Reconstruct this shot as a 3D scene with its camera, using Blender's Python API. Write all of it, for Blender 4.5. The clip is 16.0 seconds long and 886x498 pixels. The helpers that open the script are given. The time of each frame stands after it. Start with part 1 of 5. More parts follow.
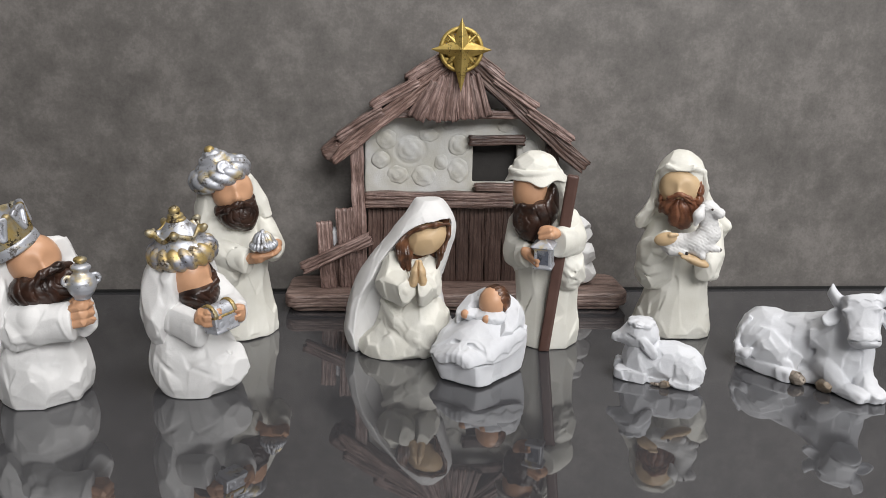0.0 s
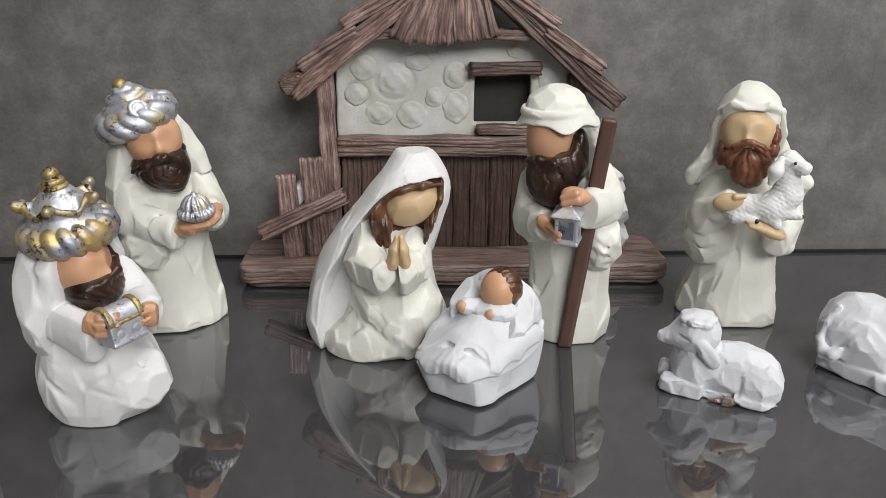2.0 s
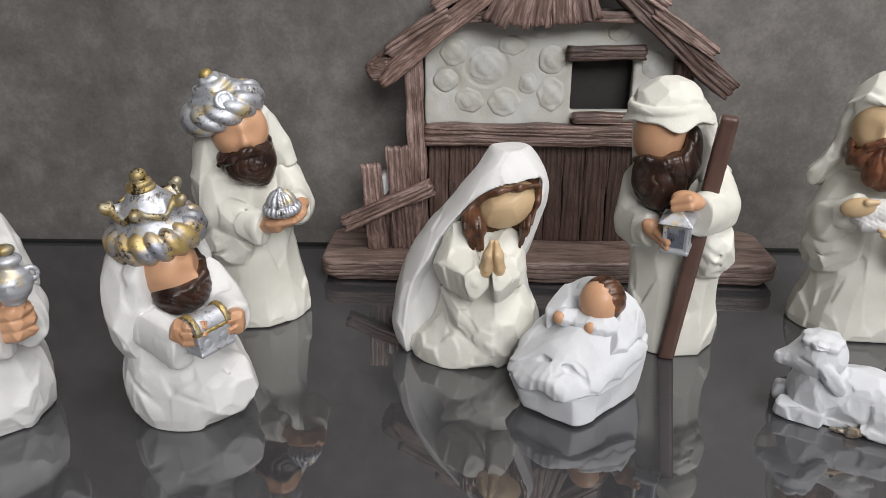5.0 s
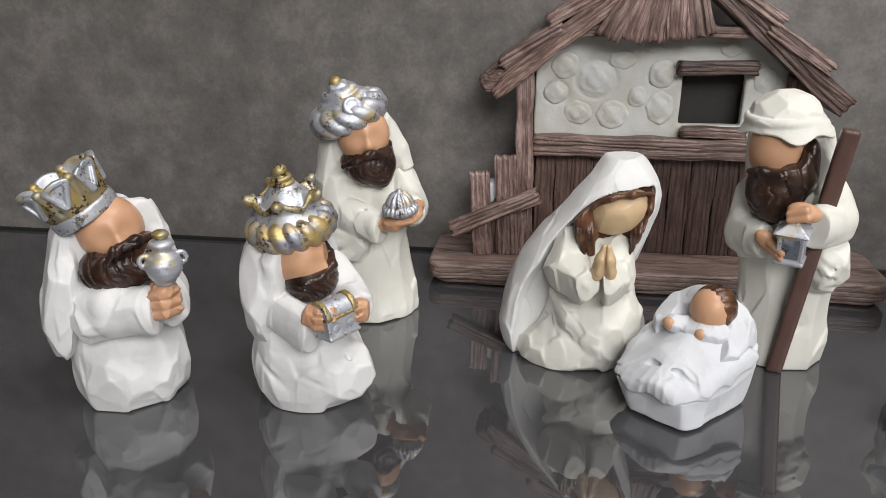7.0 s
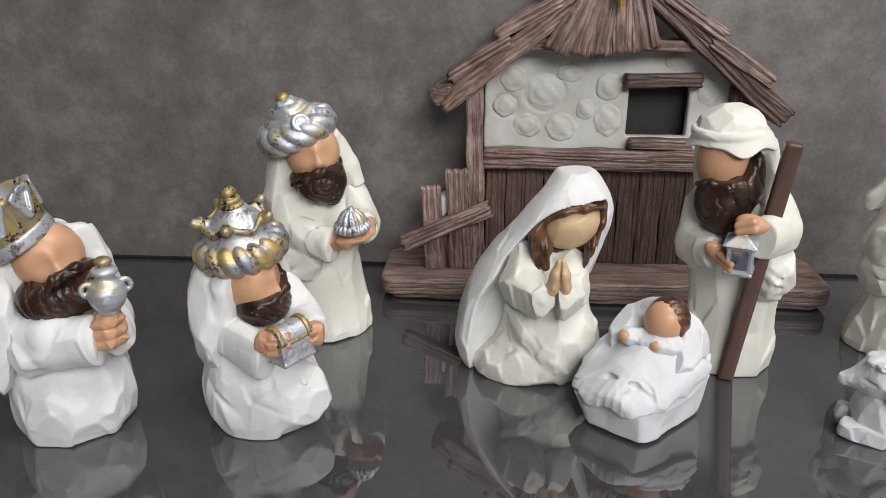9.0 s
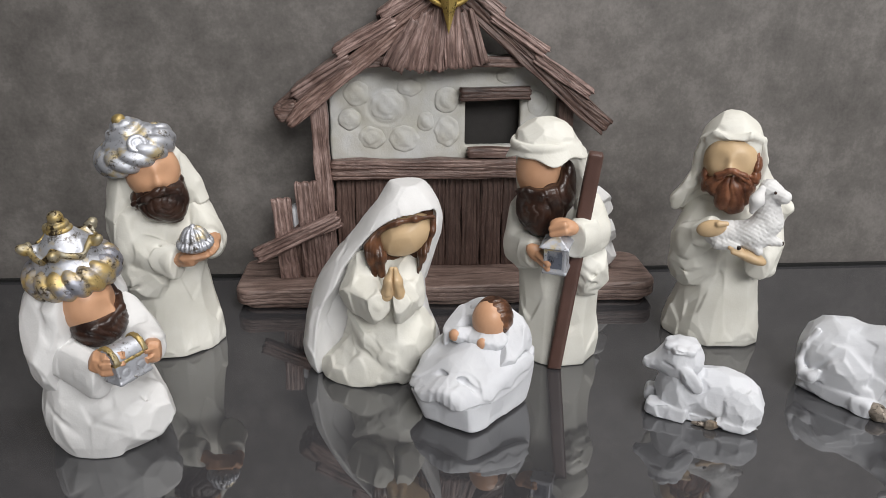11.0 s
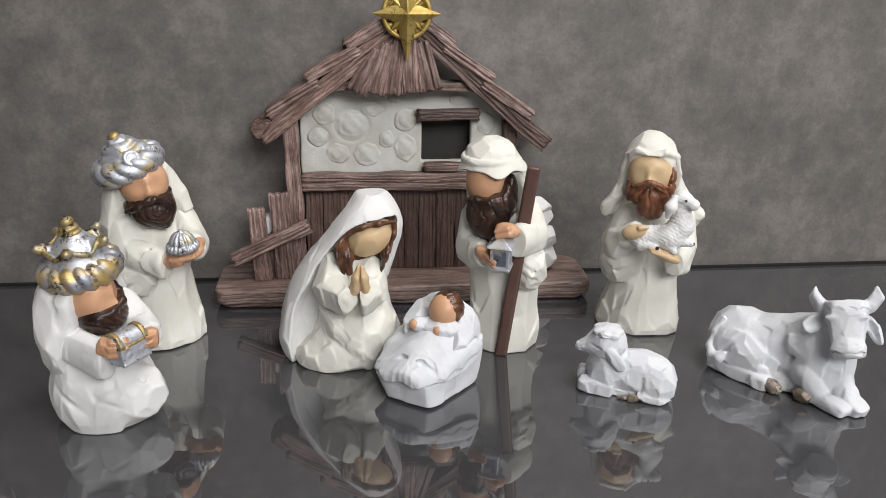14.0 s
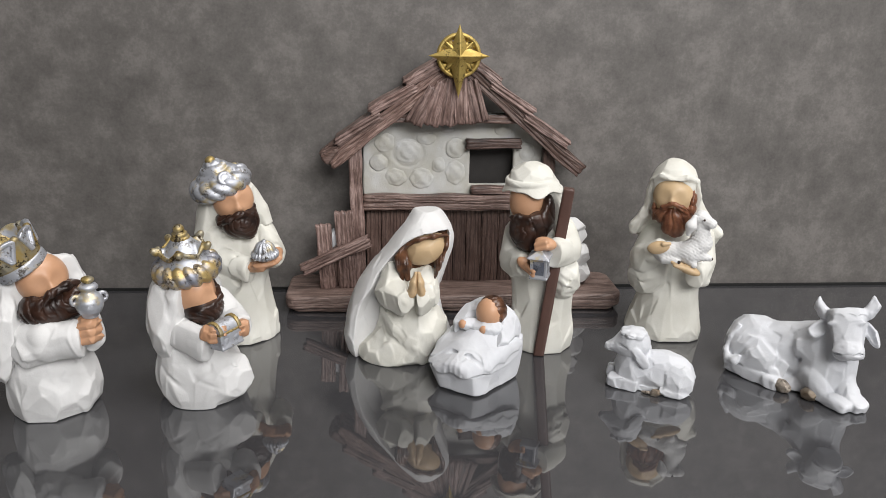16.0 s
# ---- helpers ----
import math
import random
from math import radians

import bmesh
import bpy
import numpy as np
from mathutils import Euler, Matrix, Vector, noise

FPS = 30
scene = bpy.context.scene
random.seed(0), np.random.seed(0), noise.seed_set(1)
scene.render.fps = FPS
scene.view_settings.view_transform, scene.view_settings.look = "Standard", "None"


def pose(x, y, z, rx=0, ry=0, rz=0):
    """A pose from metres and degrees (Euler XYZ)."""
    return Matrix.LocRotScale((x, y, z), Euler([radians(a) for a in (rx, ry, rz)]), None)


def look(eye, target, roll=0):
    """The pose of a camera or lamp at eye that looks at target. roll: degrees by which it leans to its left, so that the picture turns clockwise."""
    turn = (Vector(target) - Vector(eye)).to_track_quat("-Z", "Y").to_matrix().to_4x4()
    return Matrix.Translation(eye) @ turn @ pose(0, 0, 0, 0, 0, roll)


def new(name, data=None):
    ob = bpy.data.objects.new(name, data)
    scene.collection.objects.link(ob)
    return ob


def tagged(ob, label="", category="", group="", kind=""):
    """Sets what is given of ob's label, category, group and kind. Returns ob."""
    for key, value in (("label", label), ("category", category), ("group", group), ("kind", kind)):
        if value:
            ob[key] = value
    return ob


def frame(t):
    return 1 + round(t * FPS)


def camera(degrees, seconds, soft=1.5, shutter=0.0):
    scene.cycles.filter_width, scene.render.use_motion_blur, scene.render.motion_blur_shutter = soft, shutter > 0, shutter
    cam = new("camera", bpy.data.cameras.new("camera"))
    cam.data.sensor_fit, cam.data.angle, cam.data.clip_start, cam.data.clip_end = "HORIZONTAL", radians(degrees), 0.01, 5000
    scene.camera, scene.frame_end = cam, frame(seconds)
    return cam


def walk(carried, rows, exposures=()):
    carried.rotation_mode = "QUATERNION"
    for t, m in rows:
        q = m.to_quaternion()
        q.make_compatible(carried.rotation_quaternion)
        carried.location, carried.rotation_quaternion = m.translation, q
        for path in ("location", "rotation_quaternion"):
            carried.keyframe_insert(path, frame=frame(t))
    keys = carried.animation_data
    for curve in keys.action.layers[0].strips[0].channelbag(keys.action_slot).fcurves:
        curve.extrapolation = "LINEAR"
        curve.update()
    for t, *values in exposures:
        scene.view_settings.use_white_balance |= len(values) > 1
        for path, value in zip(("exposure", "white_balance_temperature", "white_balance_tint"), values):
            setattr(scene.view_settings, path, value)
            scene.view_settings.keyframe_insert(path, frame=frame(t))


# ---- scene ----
cam = camera(61.1, 16.0, soft=0.9)
PATH = [
    (0, (0.051, 0.098, 0.219), (0.171, 2.03, -0.286), 0.8),
    (0.5, (0.056, 0.136, 0.208), (0.175, 2.058, -0.335), 0.7),
    (1, (0.064, 0.168, 0.207), (0.167, 2.076, -0.386), 0.5),
    (1.5, (0.069, 0.204, 0.206), (0.175, 2.095, -0.436), 0.6),
    (2, (0.069, 0.235, 0.207), (0.167, 2.109, -0.485), 0.5),
    (2.5, (0.073, 0.257, 0.212), (0.16, 2.115, -0.522), 0.5),
    (3, (0.076, 0.273, 0.217), (0.149, 2.12, -0.547), 0.3),
    (3.5, (0.076, 0.283, 0.217), (0.135, 2.124, -0.563), 0.3),
    (4, (0.07, 0.279, 0.22), (0.103, 2.118, -0.565), 0.2),
    (4.5, (0.062, 0.273, 0.218), (0.045, 2.113, -0.565), -0.0),
    (4.7, (0.059, 0.27, 0.218), (0.017, 2.109, -0.568), -0.1),
    (6.8, (0.043, 0.245, 0.215), (-0.245, 2.084, -0.518), -0.6),
    (7, (0.038, 0.245, 0.215), (-0.247, 2.084, -0.518), -0.4),
    (7.5, (0.036, 0.251, 0.216), (-0.247, 2.09, -0.518), -0.3),
    (8, (0.031, 0.254, 0.216), (-0.23, 2.098, -0.513), -0.4),
    (10.3, (0.054, 0.241, 0.228), (0.077, 2.107, -0.491), 0.1),
    (10.5, (0.061, 0.239, 0.229), (0.102, 2.104, -0.492), 0.0),
    (11, (0.068, 0.231, 0.233), (0.188, 2.092, -0.488), 0.3),
    (11.5, (0.077, 0.223, 0.234), (0.266, 2.082, -0.479), 0.4),
    (12, (0.083, 0.217, 0.237), (0.329, 2.069, -0.478), 0.6),
    (12.5, (0.083, 0.211, 0.239), (0.364, 2.059, -0.472), 0.8),
    (13, (0.077, 0.199, 0.244), (0.365, 2.047, -0.465), 1.0),
    (13.5, (0.068, 0.182, 0.249), (0.339, 2.038, -0.448), 1.2),
    (14, (0.062, 0.169, 0.247), (0.297, 2.035, -0.434), 1.2),
    (14.5, (0.057, 0.151, 0.249), (0.268, 2.026, -0.414), 1.4),
    (15, (0.053, 0.133, 0.252), (0.233, 2.017, -0.397), 1.2),
    (15.5, (0.052, 0.118, 0.254), (0.213, 2.01, -0.374), 1.1),
    (16, (0.047, 0.097, 0.257), (0.184, 1.999, -0.348), 1.0),
]
# the exposure drifts a little on the way
walk(cam, [(t, look(eye, target, roll)) for t, eye, target, roll in PATH],
     exposures=[(0, 0.12), (2, 0.06), (3.5, 0.0), (4.7, 0.03), (6.8, 0.10), (8.2, 0.10), (10.3, 0.03), (12, 0.07), (13, 0.11), (16, 0.13)])

# ---- world and lamps ----
world = bpy.data.worlds.new("room_air")
scene.world = world
world.use_nodes = True
world.node_tree.nodes["Background"].inputs[0].default_value = (0.9, 0.95, 1.0, 1)
world.node_tree.nodes["Background"].inputs[1].default_value = 0.006


def area(name, at, target, sx, sy, watts, colour):
    d = bpy.data.lights.new(name, "AREA")
    d.shape, d.size, d.size_y, d.energy, d.color = "RECTANGLE", sx, sy, watts, colour
    ob = new(name, d)
    ob.matrix_world = look(at, target)
    return ob


# ceiling panels of the shop: one above the shelf, one behind the viewer
area("ceiling_lamp", (0.58, 0.30, 1.52), (0.06, 0.58, 0.0), 0.9, 0.5, 15.0, (1.0, 0.98, 0.96))
area("ceiling_lamp", (0.80, -1.10, 1.20), (0.05, 0.6, 0.08), 1.6, 0.7, 40, (1.0, 0.99, 0.985))
scene.view_settings.exposure = 0.0


# ---- materials ----
def material(name):
    m = bpy.data.materials.new(name)
    m.use_nodes = True
    nt = m.node_tree
    return m, nt, nt.nodes["Principled BSDF"]


def node(nt, kind, **sets):
    n = nt.nodes.new(kind)
    for k, v in sets.items():
        n.inputs[k].default_value = v
    return n


def ramp(nt, fac, stops):
    r = nt.nodes.new("ShaderNodeValToRGB")
    e = r.color_ramp.elements
    while len(e) < len(stops):
        e.new(0.5)
    for el, (pos, c) in zip(e, stops):
        el.position, el.color = pos, (*c, 1) if len(c) == 3 else c
    nt.links.new(fac, r.inputs[0])
    return r.outputs[0]


def coords(nt, scale=(1, 1, 1), kind="Object"):
    tc = nt.nodes.new("ShaderNodeTexCoord")
    mp = nt.nodes.new("ShaderNodeMapping")
    mp.inputs["Scale"].default_value = scale
    nt.links.new(tc.outputs[kind], mp.inputs[0])
    return mp.outputs[0]


def noise_tex(nt, vec, scale, detail=3.0, rough=0.55):
    n = node(nt, "ShaderNodeTexNoise", Scale=scale, Detail=detail, Roughness=rough)
    nt.links.new(vec, n.inputs["Vector"])
    return n.outputs["Fac"]


def bump(nt, bsdf, height, dist, strength=1.0, prev=None):
    b = node(nt, "ShaderNodeBump", Strength=strength, Distance=dist)
    nt.links.new(height, b.inputs["Height"])
    if prev is not None:
        nt.links.new(prev, b.inputs["Normal"])
    nt.links.new(b.outputs[0], bsdf.inputs["Normal"])
    return b.outputs[0]


def painted(name, c1, c2, rough, grain=0.0001, coat=0.0, size=45):
    """Hand-painted resin: two close tones, brush marks and pits."""
    m, nt, b = material(name)
    v = coords(nt)
    big = noise_tex(nt, v, size, 4)
    col = ramp(nt, big, [(0.34, c1), (0.7, c2)])
    nt.links.new(col, b.inputs["Base Color"])
    r = ramp(nt, noise_tex(nt, v, 160, 4), [(0.3, (rough - 0.07,) * 3), (0.7, (rough + 0.08,) * 3)])
    nt.links.new(r, b.inputs["Roughness"])
    n1 = bump(nt, b, noise_tex(nt, v, 260, 4), grain * 2.2, 0.5)
    bump(nt, b, noise_tex(nt, v, 900, 3), grain * 1.5, 0.6, n1)
    b.inputs["Specular IOR Level"].default_value = 0.38
    b.inputs["Coat Weight"].default_value = coat
    b.inputs["Coat Roughness"].default_value = 0.2
    b.inputs["Subsurface Weight"].default_value = 0.0
    return m


def metal_paint(name, base, second, dark, s_lo, s_hi, d_hi):
    """Leafed metal: base metal, patches of a second, dark wax rubbed into it."""
    m, nt, b = material(name)
    v = coords(nt)
    patch = noise_tex(nt, v, 75, 4, 0.6)
    c = ramp(nt, patch, [(s_lo, base), (s_hi, second)])
    cloud = noise_tex(nt, v, 130, 3, 0.6)
    specks = noise_tex(nt, v, 620, 5, 0.7)
    both = nt.nodes.new("ShaderNodeMath")
    both.operation = "MULTIPLY_ADD"
    both.inputs[1].default_value = 1.1
    nt.links.new(specks, both.inputs[0])
    nt.links.new(cloud, both.inputs[2])
    pits = ramp(nt, both.outputs[0], [(d_hi + 0.43, (0, 0, 0)), (d_hi + 0.60, (1, 1, 1))])
    mix = nt.nodes.new("ShaderNodeMix")
    mix.data_type = "RGBA"
    nt.links.new(pits, mix.inputs[0])
    mix.inputs[6].default_value = (*dark, 1)
    nt.links.new(c, mix.inputs[7])
    nt.links.new(mix.outputs[2], b.inputs["Base Color"])
    b.inputs["Metallic"].default_value = 0.7
    nt.links.new(ramp(nt, noise_tex(nt, v, 200, 3), [(0.3, (0.42,) * 3), (0.7, (0.62,) * 3)]), b.inputs["Roughness"])
    bump(nt, b, noise_tex(nt, v, 380, 4), 0.0004, 0.5)
    return m


def wood(name, dark, mid, light, scale=1.0):
    """Moulded boards, brown paint with pale dry-brushing on the ridges; the grain runs along the local x axis."""
    m, nt, b = material(name)
    v2 = coords(nt)
    sway = node(nt, "ShaderNodeTexNoise", Scale=38.0, Detail=2.0)
    nt.links.new(v2, sway.inputs["Vector"])
    mid_ = nt.nodes.new("ShaderNodeVectorMath")
    mid_.operation = "SUBTRACT"
    mid_.inputs[1].default_value = (0.5, 0.5, 0.5)
    nt.links.new(sway.outputs["Color"], mid_.inputs[0])
    add = nt.nodes.new("ShaderNodeVectorMath")
    add.operation = "MULTIPLY_ADD"
    add.inputs[1].default_value = (0.0, 0.014, 0.014)
    nt.links.new(mid_.outputs[0], add.inputs[0])
    nt.links.new(v2, add.inputs[2])
    mp = nt.nodes.new("ShaderNodeMapping")
    mp.inputs["Scale"].default_value = (30 * scale, 520 * scale, 520 * scale)
    nt.links.new(add.outputs[0], mp.inputs[0])
    g = noise_tex(nt, mp.outputs[0], 1.0, 5, 0.68)
    big = noise_tex(nt, v2, 60, 3)
    mixv = nt.nodes.new("ShaderNodeMath")
    mixv.operation = "MULTIPLY_ADD"
    mixv.inputs[1].default_value = 0.45
    nt.links.new(big, mixv.inputs[0])
    nt.links.new(g, mixv.inputs[2])
    col = ramp(nt, mixv.outputs[0], [(0.50, dark), (0.70, mid), (0.92, light)])
    info = nt.nodes.new("ShaderNodeObjectInfo")
    hsv = nt.nodes.new("ShaderNodeHueSaturation")
    rv = nt.nodes.new("ShaderNodeMapRange")
    rv.inputs[3].default_value, rv.inputs[4].default_value = 0.75, 1.15
    nt.links.new(info.outputs["Random"], rv.inputs[0])
    nt.links.new(rv.outputs[0], hsv.inputs["Value"])
    nt.links.new(col, hsv.inputs["Color"])
    # moulded grain lines, wavy along the board
    mp2 = nt.nodes.new("ShaderNodeMapping")
    mp2.inputs["Scale"].default_value = (0.10, 1.0, 1.0)
    nt.links.new(v2, mp2.inputs[0])
    wave = node(nt, "ShaderNodeTexWave", Scale=95.0, Distortion=13.0, Detail=2.0)
    wave.inputs["Detail Scale"].default_value = 0.7
    wave.bands_direction = "Z"
    nt.links.new(mp2.outputs[0], wave.inputs["Vector"])
    lines = ramp(nt, wave.outputs["Fac"], [(0.0, (0.55, 0.53, 0.52)), (0.28, (1, 1, 1))])
    dark_lines = nt.nodes.new("ShaderNodeMix")
    dark_lines.data_type, dark_lines.blend_type = "RGBA", "MULTIPLY"
    dark_lines.inputs[0].default_value = 0.8
    nt.links.new(hsv.outputs[0], dark_lines.inputs[6])
    nt.links.new(lines, dark_lines.inputs[7])
    nt.links.new(dark_lines.outputs[2], b.inputs["Base Color"])
    b.inputs["Roughness"].default_value = 0.43
    n1 = bump(nt, b, g, 0.0010, 0.7)
    bump(nt, b, lines, 0.0007, 0.8, n1)
    return m


M_WHITE = painted("white_resin", (0.64, 0.635, 0.63), (0.72, 0.715, 0.71), 0.6)
M_CREAM = painted("cream_resin", (0.64, 0.625, 0.56), (0.725, 0.715, 0.66), 0.55)
M_COOL = painted("cool_white_resin", (0.56, 0.57, 0.60), (0.64, 0.65, 0.675), 0.6)
M_SKIN = painted("skin_tone_paint", (0.49, 0.265, 0.152), (0.585, 0.34, 0.208), 0.36, 0.00005)
M_PALE = painted("pale_skin_paint", (0.51, 0.36, 0.205), (0.60, 0.44, 0.27), 0.38, 0.00005)
M_BEARD = painted("dark_brown_gloss", (0.013, 0.006, 0.0045), (0.052, 0.023, 0.014), 0.36, 0.0002, 0.2, 95)
M_AUBURN = painted("auburn_gloss", (0.095, 0.032, 0.016), (0.29, 0.125, 0.066), 0.38, 0.0002, 0.12, 150)
M_HAIR = painted("hair_brown_gloss", (0.024, 0.010, 0.006), (0.165, 0.072, 0.035), 0.34, 0.0002, 0.2, 130)
M_STAFF = painted("staff_brown", (0.085, 0.045, 0.036), (0.115, 0.062, 0.05), 0.4)
M_SILVER = metal_paint("silver_leaf", (0.53, 0.545, 0.59), (0.60, 0.50, 0.30), (0.13, 0.115, 0.10), 0.55, 0.66, 0.37)
M_SILVERGOLD = metal_paint("silver_and_gold_leaf", (0.34, 0.35, 0.40), (0.58, 0.43, 0.18), (0.08, 0.06, 0.04), 0.43, 0.60, 0.385)
M_GOLD = metal_paint("gold_leaf", (0.42, 0.31, 0.12), (0.38, 0.35, 0.27), (0.05, 0.035, 0.02), 0.42, 0.58, 0.47)
M_STARGOLD = metal_paint("star_gold_paint", (0.60, 0.45, 0.15), (0.44, 0.31, 0.09), (0.10, 0.075, 0.025), 0.42, 0.62, 0.35)
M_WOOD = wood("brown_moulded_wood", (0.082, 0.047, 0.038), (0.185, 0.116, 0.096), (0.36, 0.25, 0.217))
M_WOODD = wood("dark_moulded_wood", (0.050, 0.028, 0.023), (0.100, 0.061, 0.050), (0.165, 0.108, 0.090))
M_ROOF = wood("dry_brushed_roof_wood", (0.065, 0.036, 0.030), (0.205, 0.133, 0.114), (0.42, 0.30, 0.27), 0.8)
M_BASE = wood("worn_base_wood", (0.12, 0.078, 0.065), (0.215, 0.147, 0.125), (0.34, 0.25, 0.218), 0.7)
M_GLASS = metal_paint("dark_silver_panes", (0.20, 0.22, 0.27), (0.42, 0.43, 0.47), (0.03, 0.03, 0.03), 0.52, 0.60, 0.40)
M_BRONZE = metal_paint("worn_bronze_paint", (0.38, 0.33, 0.28), (0.22, 0.17, 0.12), (0.06, 0.045, 0.035), 0.45, 0.6, 0.36)
# near-black tone that paints in the shade seen through the stable window
M_WINDOW_SHADE = painted("window_shade_paint", (0.020, 0.018, 0.017), (0.032, 0.029, 0.027), 0.55)
M_PLASTER = painted("off_white_plaster", (0.48, 0.465, 0.41), (0.60, 0.605, 0.60), 0.5, 0.00025)


def wall_material():
    m, nt, b = material("grey_cement_tile")
    v = coords(nt)
    a = noise_tex(nt, v, 13, 4, 0.55)
    c = noise_tex(nt, v, 48, 6, 0.72)
    f = noise_tex(nt, v, 420, 3, 0.6)
    add = nt.nodes.new("ShaderNodeMath")
    add.operation = "MULTIPLY_ADD"
    add.inputs[1].default_value = 1.5
    nt.links.new(c, add.inputs[0])
    nt.links.new(a, add.inputs[2])
    add2 = nt.nodes.new("ShaderNodeMath")
    add2.operation = "MULTIPLY_ADD"
    add2.inputs[1].default_value = 0.45
    nt.links.new(f, add2.inputs[0])
    nt.links.new(add.outputs[0], add2.inputs[2])
    half = nt.nodes.new("ShaderNodeMath")
    half.operation = "MULTIPLY"
    half.inputs[1].default_value = 0.37
    nt.links.new(add2.outputs[0], half.inputs[0])
    col = ramp(nt, half.outputs[0], [(0.38, (0.082, 0.075, 0.070)), (0.54, (0.131, 0.121, 0.113)), (0.69, (0.205, 0.190, 0.178))])
    nt.links.new(col, b.inputs["Base Color"])
    b.inputs["Roughness"].default_value = 0.55
    bump(nt, b, c, 0.0006, 0.35)
    return m


def table_material():
    m, nt, b = material("dark_grey_gloss_top")
    v = coords(nt)
    col = ramp(nt, noise_tex(nt, v, 6, 4), [(0.3, (0.042, 0.0415, 0.045)), (0.7, (0.055, 0.0545, 0.058))])
    nt.links.new(col, b.inputs["Base Color"])
    r = ramp(nt, noise_tex(nt, v, 18, 4), [(0.35, (0.015,) * 3), (0.7, (0.04,) * 3)])
    nt.links.new(r, b.inputs["Roughness"])
    b.inputs["IOR"].default_value = 2.3
    bump(nt, b, noise_tex(nt, v, 9, 2), 0.0004, 0.05)
    return m


M_WALL = wall_material()
M_TABLE = table_material()
M_ROOM = painted("room_paint", (0.17, 0.165, 0.16), (0.21, 0.205, 0.20), 0.7)
M_JOINT = painted("dark_joint", (0.006, 0.006, 0.006), (0.010, 0.010, 0.010), 0.8)


# ---- building helpers ----
def part(name, bm, mat, parent=None, label="", smooth=True):
    """Links a bmesh as one mesh object under a thing or a part."""
    me = bpy.data.meshes.new(name)
    bm.to_mesh(me)
    bm.free()
    return part_mesh(name, me, [mat], parent, label, smooth)


def part_mesh(name, me, mats, parent=None, label="", smooth=True):
    for m in mats:
        me.materials.append(m)
    me.polygons.foreach_set("use_smooth", [smooth] * len(me.polygons))
    ob = new(name, me)
    if parent is not None:
        ob.parent = parent
    if label:
        tagged(ob, label)
    return ob


def box_bm(cx, cy, cz, sx, sy, sz, bev=0.0, seg=2):
    bm = bmesh.new()
    bmesh.ops.create_cube(bm, size=1.0)
    for v in bm.verts:
        v.co = (cx + v.co.x * sx, cy + v.co.y * sy, cz + v.co.z * sz)
    if bev:
        bmesh.ops.bevel(bm, geom=bm.edges[:], offset=bev, segments=seg, affect="EDGES", profile=0.5)
    return bm


# --- carving in millimetres: distance fields, turned into meshes ---
def su(a, b, k=2.0):
    h = np.clip(0.5 + 0.5 * (b - a) / k, 0, 1)
    return b + (a - b) * h - k * h * (1 - h)


def smax(a, b, k=2.0):
    return -su(-a, -b, k)


def cut(a, b, k=1.5):
    """a without b."""
    return smax(a, -b, k)


def join(k, *ds):
    d = ds[0]
    for e in ds[1:]:
        d = su(d, e, k)
    return d


def turn(P, c, rx=0, ry=0, rz=0):
    """P seen from a frame at c that is turned by these degrees."""
    m = np.array(Euler([radians(a) for a in (rx, ry, rz)]).to_matrix())
    x, y, z = P[0] - c[0], P[1] - c[1], P[2] - c[2]
    return tuple(m[0, i] * x + m[1, i] * y + m[2, i] * z for i in range(3))


def ell(P, c, r):
    x, y, z = P[0] - c[0], P[1] - c[1], P[2] - c[2]
    k0 = np.sqrt((x / r[0]) ** 2 + (y / r[1]) ** 2 + (z / r[2]) ** 2) + 1e-6
    k1 = np.sqrt((x / r[0] ** 2) ** 2 + (y / r[1] ** 2) ** 2 + (z / r[2] ** 2) ** 2) + 1e-6
    return k0 * (k0 - 1) / k1


def hewn(P, c, r, n=34, seed=1):
    """An oval cut roughly out of flat planes."""
    rng = np.random.default_rng(seed)
    x, y, z = ((P[i] - c[i]) / r[i] for i in range(3))
    q = None
    for i in range(n):
        w = 1 - 2 * (i + 0.5) / n + rng.uniform(-0.6, 0.6) / n
        a, h = 2.39996 * i + rng.uniform(-0.3, 0.3), math.sqrt(max(0.0, 1 - w * w))
        e = (x * (h * math.cos(a)) + y * (h * math.sin(a)) + z * w) / rng.uniform(0.93, 1.0)
        q = e if q is None else np.maximum(q, e)
    return (q - 1) * min(r)


def spun(T, rows):
    """A turned body round the local z axis: rows of height and radius."""
    h, r = zip(*rows)
    z = np.broadcast_to(T[2], np.broadcast_shapes(*(np.shape(t) for t in T)))
    d = np.sqrt(T[0] ** 2 + T[1] ** 2) - np.interp(z, h, r)
    return smax(smax(d * 0.85, h[0] - T[2], 0.8), T[2] - h[-1], 0.8)


def cone(P, a, b, ra, rb):
    """A rounded stick from a to b."""
    ax, ay, az = (b[i] - a[i] for i in range(3))
    x, y, z = P[0] - a[0], P[1] - a[1], P[2] - a[2]
    t = np.clip((x * ax + y * ay + z * az) / (ax * ax + ay * ay + az * az), 0, 1)
    return np.sqrt((x - t * ax) ** 2 + (y - t * ay) ** 2 + (z - t * az) ** 2) - (ra + (rb - ra) * t)


def limb(P, pts, rs, k=3.0):
    return join(k, *[cone(P, pts[i], pts[i + 1], rs[i], rs[i + 1]) for i in range(len(pts) - 1)])


